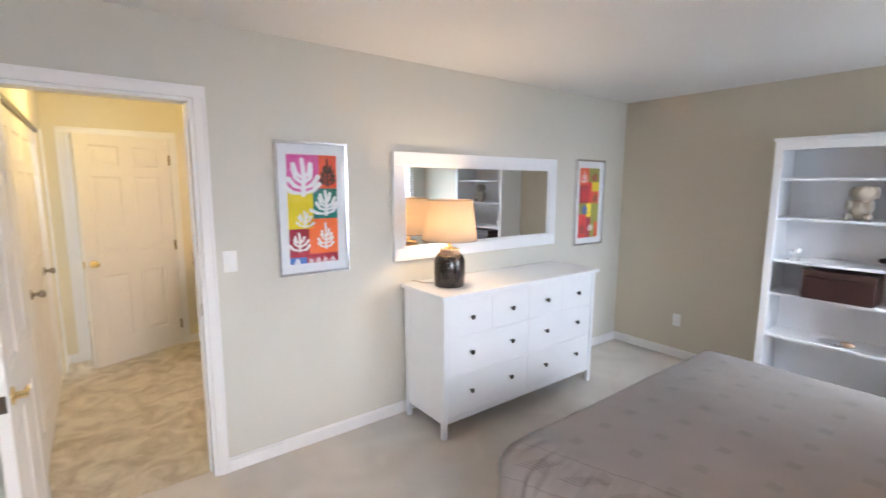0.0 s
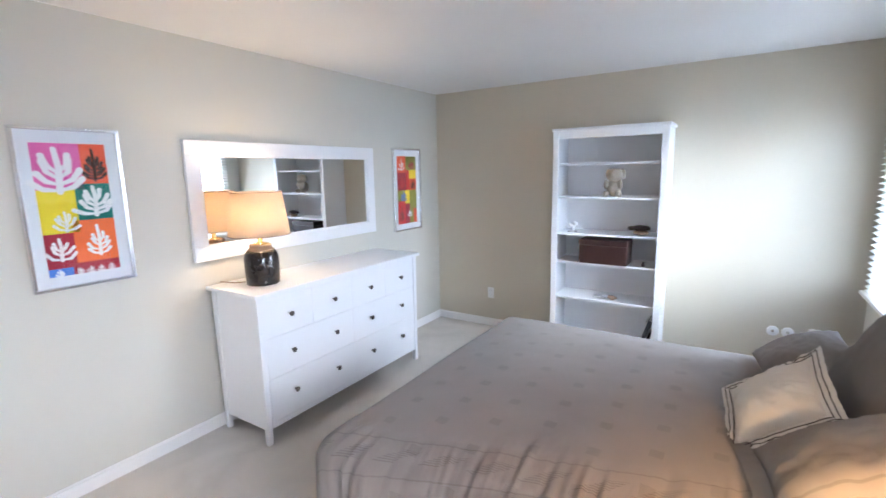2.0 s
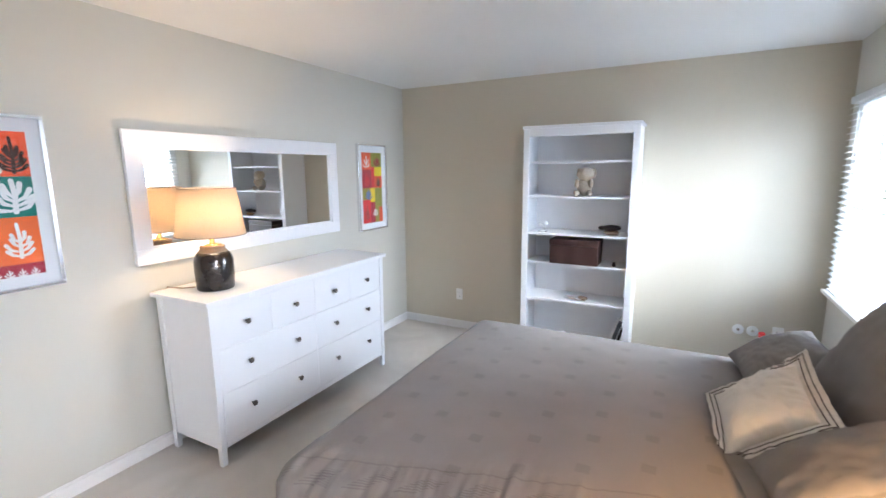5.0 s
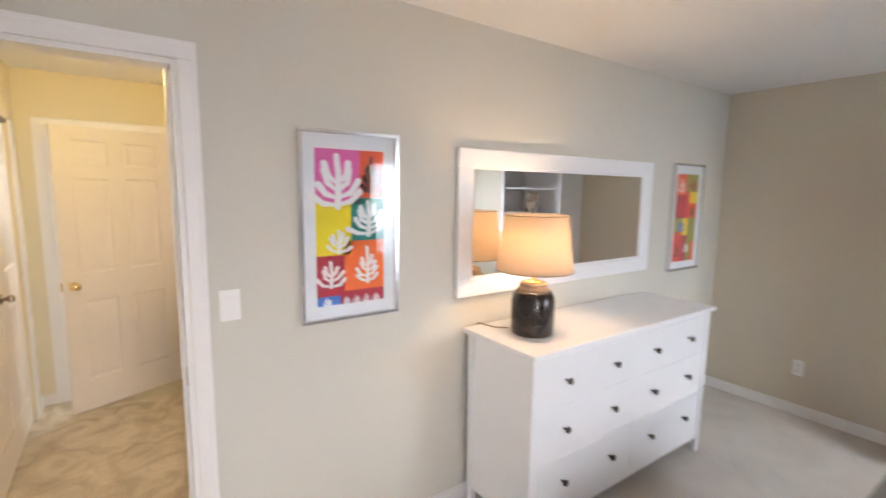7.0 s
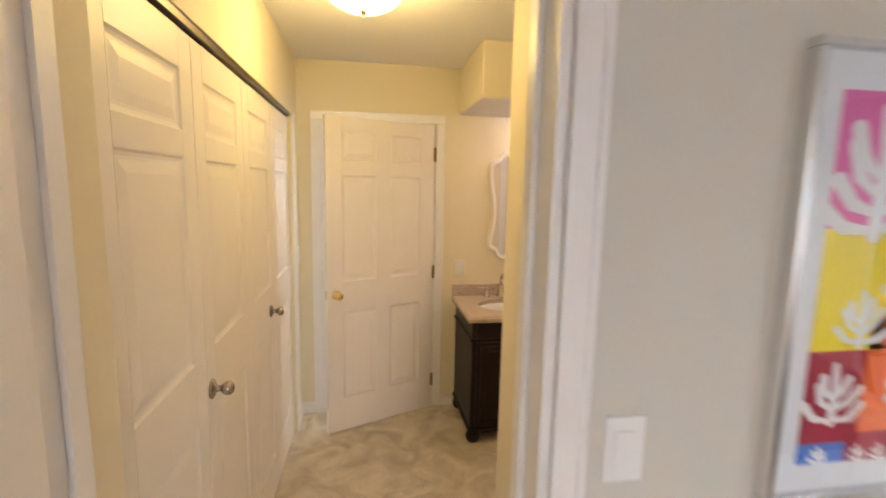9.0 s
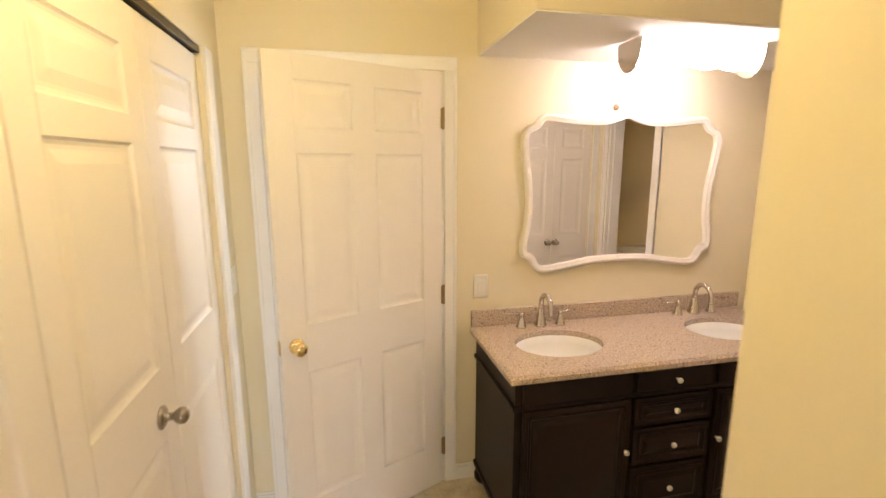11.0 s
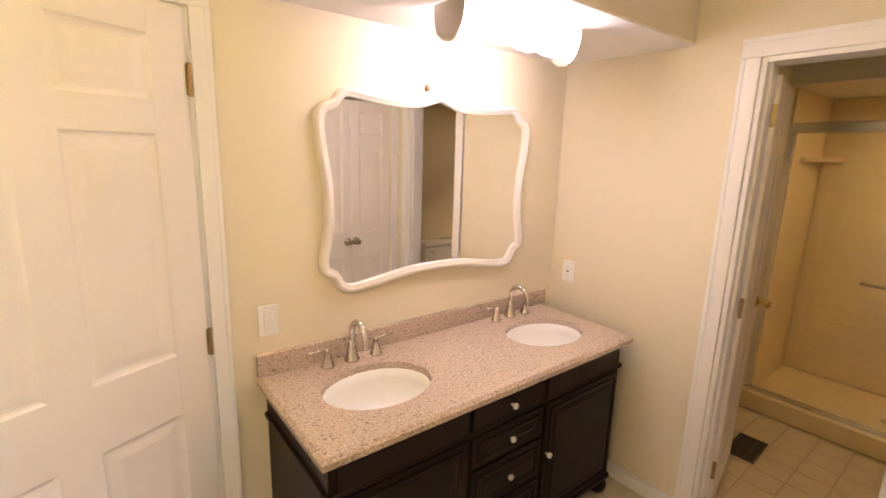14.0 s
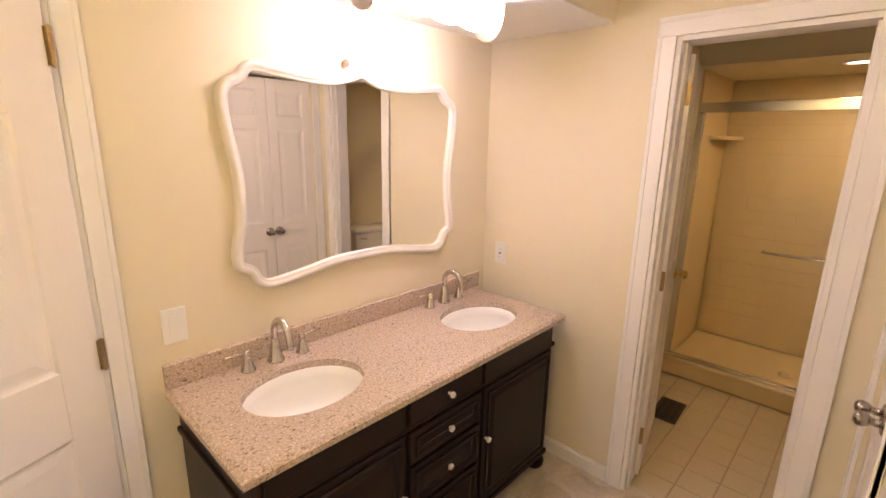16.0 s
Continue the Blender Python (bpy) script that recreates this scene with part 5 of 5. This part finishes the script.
def holed_slab(bm, x0, x1, y0, y1, z0, z1, cx, cy, a, b, open_side):
    """A slab with an oval hole; open_side -1 or +1 leaves out the face towards the next slab."""
    angs = sorted([2 * math.pi * i / 56 for i in range(56)] + [math.atan2(y - cy, x - cx) % (2 * math.pi) for x in (x0, x1) for y in (y0, y1)])
    inner, outer = [], []
    for t in angs:
        c, s = math.cos(t), math.sin(t)
        k = min([(x1 - cx) / c if c > 1e-9 else 1e9, (x0 - cx) / c if c < -1e-9 else 1e9, (y1 - cy) / s if s > 1e-9 else 1e9, (y0 - cy) / s if s < -1e-9 else 1e9])
        e = a * b / math.hypot(b * c, a * s)
        inner.append((cx + e * c, cy + e * s)), outer.append((cx + k * c, cy + k * s))
    ring = lambda pts, z: [bm.verts.new((x, y, z)) for x, y in pts]
    it, ot, ib, ob_ = ring(inner, z1), ring(outer, z1), ring(inner, z0), ring(outer, z0)
    for i in range(len(angs)):
        j = (i + 1) % len(angs)
        bm.faces.new((it[i], ot[i], ot[j], it[j])), bm.faces.new((ib[i], ib[j], ob_[j], ob_[i]))
        bm.faces.new((it[i], it[j], ib[j], ib[i]))
        seam = x1 if open_side > 0 else x0
        if not (abs(outer[i][0] - seam) < 1e-6 and abs(outer[j][0] - seam) < 1e-6):
            bm.faces.new((ot[i], ob_[i], ob_[j], ot[j]))


van = thing("vanity_cabinet", pose(0, 0, 0), "espresso-stained double vanity cabinet with white knobs", "vanity")
bx0, bx1, by0, by1 = VX0 + 0.035, VX1 - 0.035, VY0 + 0.045, VY1
part("body", boxed(bx0, bx1, by0, by1, 0.09, 0.6795, b=0.003), ESPRESSO, van)
bm = boxed(bx0, bx1, by0, by0 + 0.018, 0.7005, 0.7965)
box(bm, bx0, bx0 + 0.018, by0 + 0.0185, by1, 0.7005, 0.7965), box(bm, bx1 - 0.018, bx1, by0 + 0.0185, by1, 0.7005, 0.7965)
for lo, hi, d in ((0.797, 0.8122, 0.014), (0.680, 0.700, 0.012)):
    box(bm, bx0 - d, bx1 + d, by0 - d, by0 + 0.02, lo, hi, b=0.004)
    box(bm, bx0 - d, bx0 + 0.02, by0 + 0.0205, by1, lo, hi, b=0.004), box(bm, bx1 - 0.02, bx1 + d, by0 + 0.0205, by1, lo, hi, b=0.004)
part("upper_moulding", bm, ESPRESSO, van)
bm = boxed(bx0 - 0.012, bx1 + 0.012, by0 - 0.012, by1, 0.075, 0.105, b=0.008)
part("base_moulding", bm, ESPRESSO, van)
for x in (bx0 + 0.03, bx1 - 0.03):
    for y in (by0 + 0.03, by1 - 0.05):
        part("foot", lathe(bmesh.new(), [(0.0, 0.0025), (0.030, 0.0025), (0.044, 0.02), (0.048, 0.045), (0.040, 0.066), (0.036, 0.0745), (0.0, 0.0748)], x, y, 20), ESPRESSO, van, smooth=True)


def front(name, x0, x1, z0, z1, raised=True):
    bm = boxed(x0, x1, by0 - 0.018, by0 - 0.0005, z0, z1, b=0.003)
    ob = part(name, bm, ESPRESSO, van)
    if raised:
        bm = bmesh.new()
        rings = []
        for inset, y in ((0.030, 0.0182), (0.036, 0.0125), (0.046, 0.0125), (0.062, 0.0205)):
            rings.append([bm.verts.new((x, by0 - y, z)) for x, z in ((x0 + inset, z0 + inset), (x1 - inset, z0 + inset), (x1 - inset, z1 - inset), (x0 + inset, z1 - inset))])
        for i in range(4):
            for a, b in zip(rings, rings[1:]):
                bm.faces.new((a[i], a[(i + 1) % 4], b[(i + 1) % 4], b[i]))
        bm.faces.new(rings[-1])
        bmesh.ops.recalc_face_normals(bm, faces=bm.faces)
        for v in bm.verts:
            v.co.y -= 0.006
        part("raised_panel", bm, ESPRESSO, ob)
        bm = bmesh.new()
        for p in ((x0 + 0.022, x1 - 0.022, z0 + 0.022, z0 + 0.031), (x0 + 0.022, x1 - 0.022, z1 - 0.031, z1 - 0.022), (x0 + 0.022, x0 + 0.031, z0 + 0.0312, z1 - 0.0312), (x1 - 0.031, x1 - 0.022, z0 + 0.0312, z1 - 0.0312)):
            box(bm, p[0], p[1], by0 - 0.0265, by0 - 0.0182, p[2], p[3], b=0.002)
        part("bead", bm, ESPRESSO, ob)
    return ob


def pull(parent, x, z, y):
    prof = [(0.006, y), (0.006, y - 0.010), (0.011, y - 0.014), (0.0132, y - 0.019), (0.0105, y - 0.026), (0.0, y - 0.028)]
    part("knob", lathe(bmesh.new(), prof, x, z, 18, "y"), PORCELAIN, parent, "white porcelain knob", smooth=True)


CX = (VX0 + VX1) / 2 - 0.016
for z0, z1 in ((0.703, 0.796), (0.545, 0.676), (0.362, 0.534), (0.125, 0.350)):
    f = front("drawer", CX - 0.19, CX + 0.19, z0 + 0.003, z1 - 0.003, z0 < 0.6)
    pull(f, CX, (z0 + z1) / 2, by0 - 0.018)
for s, x0, x1 in ((-1, bx0 + 0.03, CX - 0.212), (1, CX + 0.212, bx1 - 0.03)):
    front("false_drawer", x0, x1, 0.703, 0.796, False)
    f = front("door", x0, x1, 0.125, 0.676)
    pull(f, x1 - 0.018 if s < 0 else x0 + 0.018, 0.445, by0 - 0.018)

vt = thing("granite_countertop", pose(0, 0, 0), "polished speckled pink-beige granite vanity top", "countertop")
MX = (VX0 + VX1) / 2
bm = bmesh.new()
for (cx, cy), x0, x1, s in ((SINKS[0], VX0, MX, 1), (SINKS[1], MX, VX1, -1)):
    holed_slab(bm, x0, x1, VY0, VY1, 0.828, VZ, cx, cy, 0.205, 0.158, s)
    holed_slab(bm, x0 + (0.002 if s > 0 else 0), x1 - (0.002 if s < 0 else 0), VY0 + 0.002, VY1, 0.8125, 0.8278, cx, cy, 0.205, 0.158, s)
bmesh.ops.remove_doubles(bm, verts=bm.verts[:], dist=1e-5)
bmesh.ops.recalc_face_normals(bm, faces=bm.faces)
edges = [e for e in bm.edges if all(abs(v.co.z - VZ) < 1e-5 for v in e.verts) and (all(abs(v.co.y - VY0) < 1e-5 for v in e.verts) or all(abs(v.co.x - VX0) < 1e-5 for v in e.verts) or all(abs(v.co.x - VX1) < 1e-5 for v in e.verts))]
bmesh.ops.bevel(bm, geom=edges, offset=0.012, segments=4, affect="EDGES", profile=0.22)
part("slab", bm, GRANITE, vt)
part("backsplash", boxed(VX0 + 0.004, VX1 + 0.03, VY1 - 0.021, VY1, VZ + 0.0005, VZ + 0.085, b=0.002), GRANITE, vt, "granite backsplash strip")
for cx, cy in SINKS:
    sk = thing("undermount_sink", pose(cx, cy, 0.812), "white oval undermount porcelain sink", "sink", "vanity sinks")
    bm = bmesh.new()
    prof = [(1.06, 0.0), (1.0, -0.001), (0.97, -0.03), (0.90, -0.075), (0.74, -0.115), (0.45, -0.138), (0.12, -0.145), (0.115, -0.145)]
    rings = [[bm.verts.new((0.207 * k * math.cos(2 * math.pi * i / 48), 0.160 * k * math.sin(2 * math.pi * i / 48), z)) for i in range(48)] for k, z in prof]
    for a, b in zip(rings, rings[1:]):
        for i in range(48):
            bm.faces.new((a[i], a[(i + 1) % 48], b[(i + 1) % 48], b[i]))
    bmesh.ops.recalc_face_normals(bm, faces=bm.faces)
    bmesh.ops.solidify(bm, geom=bm.faces[:], thickness=0.008)
    part("basin", bm, PORCELAIN, sk, smooth=True)
    part("drain", lathe(bmesh.new(), [(0.026, -0.144), (0.024, -0.140), (0.018, -0.140), (0.016, -0.143), (0.0, -0.143)], seg=24), CHROME, sk, "chrome drain ring", smooth=True)
    fc = thing("faucet", pose(cx + 0.012, 5.503, VZ + 0.0005), "brushed nickel widespread faucet with an arched spout", "faucet", "vanity faucets")
    bm = lathe(bmesh.new(), [(0.0, 0.0), (0.031, 0.0), (0.031, 0.006), (0.026, 0.012), (0.019, 0.06), (0.0145, 0.084), (0.0125, 0.088)], seg=24)
    pts = [(0, 0, 0.078), (0, 0, 0.10)] + [(0, -0.055 + 0.055 * math.cos(radians(a)), 0.115 + 0.055 * math.sin(radians(a))) for a in range(0, 171, 14)] + [(0, -0.113, 0.095), (0, -0.114, 0.082)]
    tube(bm, pts, [0.0125] * (len(pts) - 3) + [0.0115, 0.0115, 0.012], 14)
    part("spout", bm, NICKEL, fc, smooth=True)
    for s in (-1, 1):
        bm = lathe(bmesh.new(), [(0.0, 0.0), (0.026, 0.0), (0.026, 0.005), (0.021, 0.012), (0.0135, 0.045), (0.010, 0.060), (0.013, 0.062), (0.013, 0.072), (0.006, 0.078), (0.0, 0.079)], s * 0.105, -0.005, 20)
        h = part("handle", bm, NICKEL, fc, smooth=True)
        part("lever", tube(bmesh.new(), [(s * 0.10, -0.005, 0.068), (s * 0.14, -0.008, 0.072), (s * 0.182, -0.010, 0.075)], [0.0075, 0.0055, 0.005], 10), NICKEL, h, smooth=True)


def spline(pts, n=6):
    out = []
    for i in range(len(pts)):
        p0, p1, p2, p3 = (Vector(pts[(i + k) % len(pts)]) for k in (-1, 0, 1, 2))
        for k in range(n):
            t = k / n
            out.append(0.5 * (2 * p1 + (p2 - p0) * t + (2 * p0 - 5 * p1 + 4 * p2 - p3) * t * t + (3 * p1 - p0 - 3 * p2 + p3) * t ** 3))
    return out


def vanity_mirror():
    """A mirror with a scalloped outline; the frame's half outline is mirrored."""
    m = thing("vanity_mirror", pose(1.670, BATH_N, 1.500), "scalloped vanity mirror in a cream-white moulded frame", "mirror")
    half = [(0.0, 0.412), (0.055, 0.394), (0.13, 0.376), (0.25, 0.376), (0.36, 0.386), (0.44, 0.392), (0.475, 0.372), (0.495, 0.345), (0.535, 0.325), (0.560, 0.275), (0.553, 0.17), (0.530, 0.02), (0.532, -0.13),
            (0.552, -0.24), (0.545, -0.305), (0.505, -0.330), (0.480, -0.372), (0.425, -0.398), (0.30, -0.385), (0.15, -0.362), (0.0, -0.357)]
    half = [(0.998 * x, 0.988 * z) for x, z in half]
    outer = spline(half + [(-x, z) for x, z in half[-2:0:-1]])
    N = len(outer)

    def offset(k):
        res = []
        for i in range(N):
            t = (outer[(i + 2) % N] - outer[i - 2]).normalized()
            res.append(outer[i] + Vector((-t.y, t.x)) * -k)
        return res
    # the outline runs clockwise, so the inside lies to its right
    bm = bmesh.new()
    rings = []
    for k, y in ((0.0, -0.001), (0.0, -0.018), (0.006, -0.028), (0.018, -0.033), (0.032, -0.030), (0.040, -0.022), (0.044, -0.024), (0.050, -0.020), (0.052, -0.006)):
        rings.append([bm.verts.new((p.x, y, p.y)) for p in (offset(0.68 * k) if k else outer)])
    for a, b in zip(rings, rings[1:]):
        for i in range(N):
            bm.faces.new((a[i], a[(i + 1) % N], b[(i + 1) % N], b[i]))
    bmesh.ops.recalc_face_normals(bm, faces=bm.faces)
    part("frame", bm, DOOR_PAINT, m, "cream-white moulded frame", smooth=True)
    bm = bmesh.new()
    prism(bm, [(p.x * 0.955, p.y * 0.945) for p in outer], -0.010, -0.004)
    part("glass", bm, MIRROR, m, "clear mirror glass")
    part("finial", lathe(bmesh.new(), [(0.0, 0.406), (0.010, 0.410), (0.015, 0.420), (0.011, 0.432), (0.0, 0.438)], -0.07, -0.016, 14), CLAY, m, "small brown finial", smooth=True)


vanity_mirror()

lb = thing("vanity_light", pose(1.40, 5.17, 2.1308), "vanity light under the soffit with scalloped frosted glass, lit", "ceiling light")
part("back_plate", boxed(0.004, 0.562, -0.055, 0.055, -0.020, -0.0005, b=0.003), NICKEL, lb)


def trough(r, depth, n=24):
    """A rounded trough's outline in y and z, open upwards."""
    return [(r * math.cos(math.pi * i / n), -0.004 - depth * math.sin(math.pi * i / n) ** 0.8) for i in range(n + 1)]


for x in (-0.006, 0.566):
    bm = bmesh.new()
    a, b = ([bm.verts.new((x + dx, y, z)) for y, z in trough(0.076, 0.122)] for dx in (0, 0.006))
    bm.faces.new(a), bm.faces.new(b)
    for i in range(25):
        bm.faces.new((a[i], a[(i + 1) % 25], b[(i + 1) % 25], b[i]))
    bmesh.ops.recalc_face_normals(bm, faces=bm.faces)
    part("end_cap", bm, NICKEL, lb, "brushed nickel rounded end cap")
for k in range(4):
    x0, x1 = 0.001 + k * 0.1411, 0.001 + (k + 1) * 0.1411 - 0.002
    bm = bmesh.new()
    rings = []
    for i in range(13):
        u = i / 12
        bulge = 0.84 + 0.16 * math.sin(math.pi * u) ** 0.6
        rings.append([bm.verts.new((x0 + (x1 - x0) * u, y * bulge, z * bulge)) for y, z in trough(0.062, 0.096, 18)])
    for a, b in zip(rings, rings[1:]):
        for j in range(18):
            bm.faces.new((a[j], a[j + 1], b[j + 1], b[j]))
    bmesh.ops.recalc_face_normals(bm, faces=bm.faces)
    bmesh.ops.solidify(bm, geom=bm.faces[:], thickness=0.003)
    part("glass_shade", bm, FROST_GLOW, lb, "lit frosted glass scallop", smooth=True)

# ---- shower room ----
SX0, SX1, SY0, SY1, CURB, BACK = BATH_E + 0.12, 4.84, 3.30, 4.972, 3.90, 4.78
structure("wall_shower_north", boxed(SX0, SX1 + 0.1, SY1, SY1 + 0.1, 0, CEIL), PAINT_CREAM, "cream shower room wall")
structure("wall_shower_south", boxed(SX0, SX1 + 0.1, SY0 - 0.1, SY0, 0, CEIL), PAINT_CREAM, "cream shower room wall behind the toilet")
structure("wall_shower_east", boxed(BACK + 0.04, BACK + 0.14, SY0, SY1, 0, CEIL), PAINT_CREAM, "plain wall behind the shower")
structure("bulkhead", boxed(CURB - 0.02, BACK + 0.04, SY0, SY1, 2.125, CEIL), PAINT_CREAM, "cream bulkhead over the shower", "bulkhead")
structure("shower_floor", boxed(SX0 - 0.06, BACK + 0.04, SY0, SY1, -0.1, -0.004), GROUT, "grout bed of the tiled floor", "floor")
wet = thing("shower_surround", pose(0, 0, 0), "cream tiled shower surround with long grooves", "shower wall", kind="structure")
part("side_wall", boxed(CURB + 0.10, BACK - 0.0, SY1 - 0.016, SY1 - 0.001, 0.06, 2.124), SURROUND, wet)
part("back_wall", boxed(BACK + 0.016, BACK + 0.039, SY0 + 0.001, SY1 - 0.017, 0.06, 2.124), GROUT, wet)
for r in range(19):
    z = 0.066 + r * 0.1083
    for c in range(8):
        y = SY1 - 0.018 - (c + 1) * 0.2166 + (0.1083 if r % 2 else 0.0)
        y0, y1 = max(y, SY0 + 0.002), min(y + 0.2151, SY1 - 0.018)
        if y1 - y0 < 0.02:
            continue
        part("wall_tile", boxed(BACK + 0.008, BACK + 0.018, y0, y1, z, min(z + 0.1068, 2.123)), SURROUND, wet)
pan = thing("shower_pan", pose(0, 0, 0), "cream moulded shower pan behind a white curb", "shower pan")
bm = boxed(CURB, CURB + 0.10, SY0 + 0.001, SY1 - 0.002, 0.0, 0.125, b=0.008)
part("curb", bm, SURROUND, pan, "cream curb")
part("floor_pan", boxed(CURB + 0.101, BACK + 0.006, SY0 + 0.002, SY1 - 0.018, 0.0, 0.06, b=0.01), SURROUND, pan)
part("drain", lathe(bmesh.new(), [(0.05, 0.0605), (0.048, 0.063), (0.0, 0.063)], 4.35, 4.25, 24), CHROME, pan, "chrome drain")
enc = thing("shower_enclosure", pose(0, 0, 0), "sliding glass shower doors in a bright metal frame", "shower door")
part("top_rail", boxed(CURB + 0.03, CURB + 0.085, SY0 + 0.002, SY1 - 0.018, 1.845, 1.908, b=0.004), SILVER, enc, "polished metal header")
part("bottom_track", boxed(CURB + 0.03, CURB + 0.085, SY0 + 0.002, SY1 - 0.018, 0.1255, 0.150, b=0.003), SILVER, enc)
part("wall_post", boxed(CURB + 0.035, CURB + 0.08, SY1 - 0.058, SY1 - 0.018, 0.1505, 1.8445, b=0.003), SILVER, enc)
for y0, y1, x in ((SY0 + 0.03, 4.20, CURB + 0.068), (4.12, SY1 - 0.06, CURB + 0.046)):
    g = part("glass_panel", boxed(x - 0.003, x + 0.003, y0, y1, 0.152, 1.843), PANE, enc, "clear glass panel")
    g.visible_shadow = False
bm = tube(bmesh.new(), [(CURB + 0.043, 4.46, 1.0), (CURB - 0.005, 4.46, 1.0), (CURB - 0.012, 4.44, 1.0), (CURB - 0.012, 3.99, 1.0), (CURB - 0.005, 3.97, 1.0), (CURB + 0.043, 3.97, 1.0)], 0.009, 12)
part("towel_bar", bm, CHROME, enc, "chrome towel bar", smooth=True)
part("guide", boxed(CURB + 0.03, CURB + 0.06, 4.44, 4.47, 0.1505, 0.165, b=0.002), CHROME, enc)
sf = thing("corner_shelf", pose(BACK + 0.006, SY1 - 0.018, 1.68), "slim cream corner shelf along the shower wall", "shelf")
bm = bmesh.new()
a = [(0, 0)] + [(-0.50 * math.cos(radians(t)), -0.12 * math.sin(radians(t))) for t in range(0, 91, 9)]
lo, hi = ([bm.verts.new((x, y, z)) for x, y in a] for z in (0, 0.025))
bm.faces.new(lo), bm.faces.new(hi)
for i in range(len(a)):
    bm.faces.new((lo[i], lo[(i + 1) % len(a)], hi[(i + 1) % len(a)], hi[i]))
bmesh.ops.recalc_face_normals(bm, faces=bm.faces)
part("ledge", bm, SURROUND, sf)
dl = thing("downlight", pose(4.2, 4.20, 2.125), "round recessed downlight with a white ring, lit", "ceiling light")
part("trim_ring", lathe(bmesh.new(), [(0.088, 0.0), (0.088, -0.006), (0.074, -0.008), (0.072, -0.001)], seg=32), PLASTIC, dl, smooth=True)
part("lens", lathe(bmesh.new(), [(0.071, -0.002), (0.0, -0.003)], seg=32), SPOT_GLOW, dl)

vn = thing("floor_vent", pose(3.39, 4.728, 0.0035, 0, 0, 2), "dark bronze floor vent grille in the tiles", "floor vent")
bm = bmesh.new()
for p in ((-0.14, 0.14, -0.075, -0.062), (-0.14, 0.14, 0.062, 0.075), (-0.14, -0.127, -0.0618, 0.0618), (0.127, 0.14, -0.0618, 0.0618)):
    box(bm, *p, 0, 0.005)
part("frame", bm, DARK_METAL, vn)
# Near-black sheet stands in for the duct's shade under the bars.
part("backing", boxed(-0.126, 0.126, -0.061, 0.061, 0.0, 0.001), BLACK_FILL, vn)
for i in range(9):
    part("bar", boxed(-0.126 + 0.0285 * i, -0.126 + 0.0285 * i + 0.012, -0.061, 0.061, 0.0012, 0.0045), DARK_METAL, vn)
for y in (-0.025, 0.025):
    part("cross_bar", boxed(-0.126, 0.126, y - 0.004, y + 0.004, 0.0046, 0.0055), DARK_METAL, vn)

wc = thing("toilet", pose(3.32, SY0 + 0.02, 0.0), "white porcelain toilet against the wall", "toilet")
part("tank", boxed(-0.22, 0.22, 0.0, 0.19, 0.38, 0.73, b=0.025, seg=3), PORCELAIN, wc, smooth=True)
part("tank_lid", boxed(-0.235, 0.235, -0.005, 0.205, 0.7305, 0.775, b=0.012, seg=3), PORCELAIN, wc, smooth=True)
bm = bmesh.new()
rings = []
for k, z, cy in ((0.55, 0.0, 0.36), (0.55, 0.05, 0.36), (0.5, 0.18, 0.38), (0.85, 0.33, 0.44), (1.0, 0.385, 0.46)):
    rings.append([bm.verts.new((0.185 * k * math.cos(2 * math.pi * i / 32), cy + 0.25 * k * math.sin(2 * math.pi * i / 32), z)) for i in range(32)])
for a, b in zip(rings, rings[1:]):
    for i in range(32):
        bm.faces.new((a[i], a[(i + 1) % 32], b[(i + 1) % 32], b[i]))
bm.faces.new(rings[0]), bm.faces.new(rings[-1])
bmesh.ops.recalc_face_normals(bm, faces=bm.faces)
part("bowl", bm, PORCELAIN, wc, smooth=True)
bm = bmesh.new()
rings = [[bm.verts.new((0.19 * k * math.cos(2 * math.pi * i / 32), 0.46 + 0.255 * k * math.sin(2 * math.pi * i / 32), z)) for i in range(32)] for k, z in ((0.98, 0.386), (1.0, 0.395), (1.0, 0.415), (0.96, 0.425))]
for a, b in zip(rings, rings[1:]):
    for i in range(32):
        bm.faces.new((a[i], a[(i + 1) % 32], b[(i + 1) % 32], b[i]))
bm.faces.new(rings[0]), bm.faces.new(rings[-1])
bmesh.ops.recalc_face_normals(bm, faces=bm.faces)
part("seat_lid", bm, PORCELAIN, wc, smooth=True)
part("flush_lever", tube(bmesh.new(), [(-0.17, 0.195, 0.68), (-0.17, 0.212, 0.68), (-0.11, 0.216, 0.672)], 0.006, 8), CHROME, wc, "chrome flush lever")

# floor tiles of the shower room, laid last
floor_tiles = thing("shower_floor_tiles", pose(0, 0, 0), "square cream floor tiles with brown grout", "floor tile", kind="structure")
TS = 0.163
shared = None
ny, nx = int((SY1 - SY0) / TS) + 1, int((CURB - SX0 + 0.06) / TS) + 1
for i in range(nx):
    for j in range(ny):
        x0, y1 = SX0 - 0.058 + i * TS, SY1 - j * TS
        x1, y0 = min(x0 + TS - 0.005, CURB - 0.002), max(y1 - TS + 0.005, SY0)
        if x1 - x0 < 0.01 or y1 - y0 < 0.01:
            continue
        full = x1 - x0 > TS - 0.006 and y1 - y0 > TS - 0.006
        if full and shared is not None:
            o = new("tile", shared)
            o.parent = floor_tiles
        else:
            bm = boxed(0, x1 - x0, -(y1 - y0), 0, -0.006, 0.0, b=0.002, seg=1)
            o = part("tile", bm, TILE, floor_tiles)
            if full:
                shared = o.data
        o.matrix_basis = pose(x0, y1, 0.0)
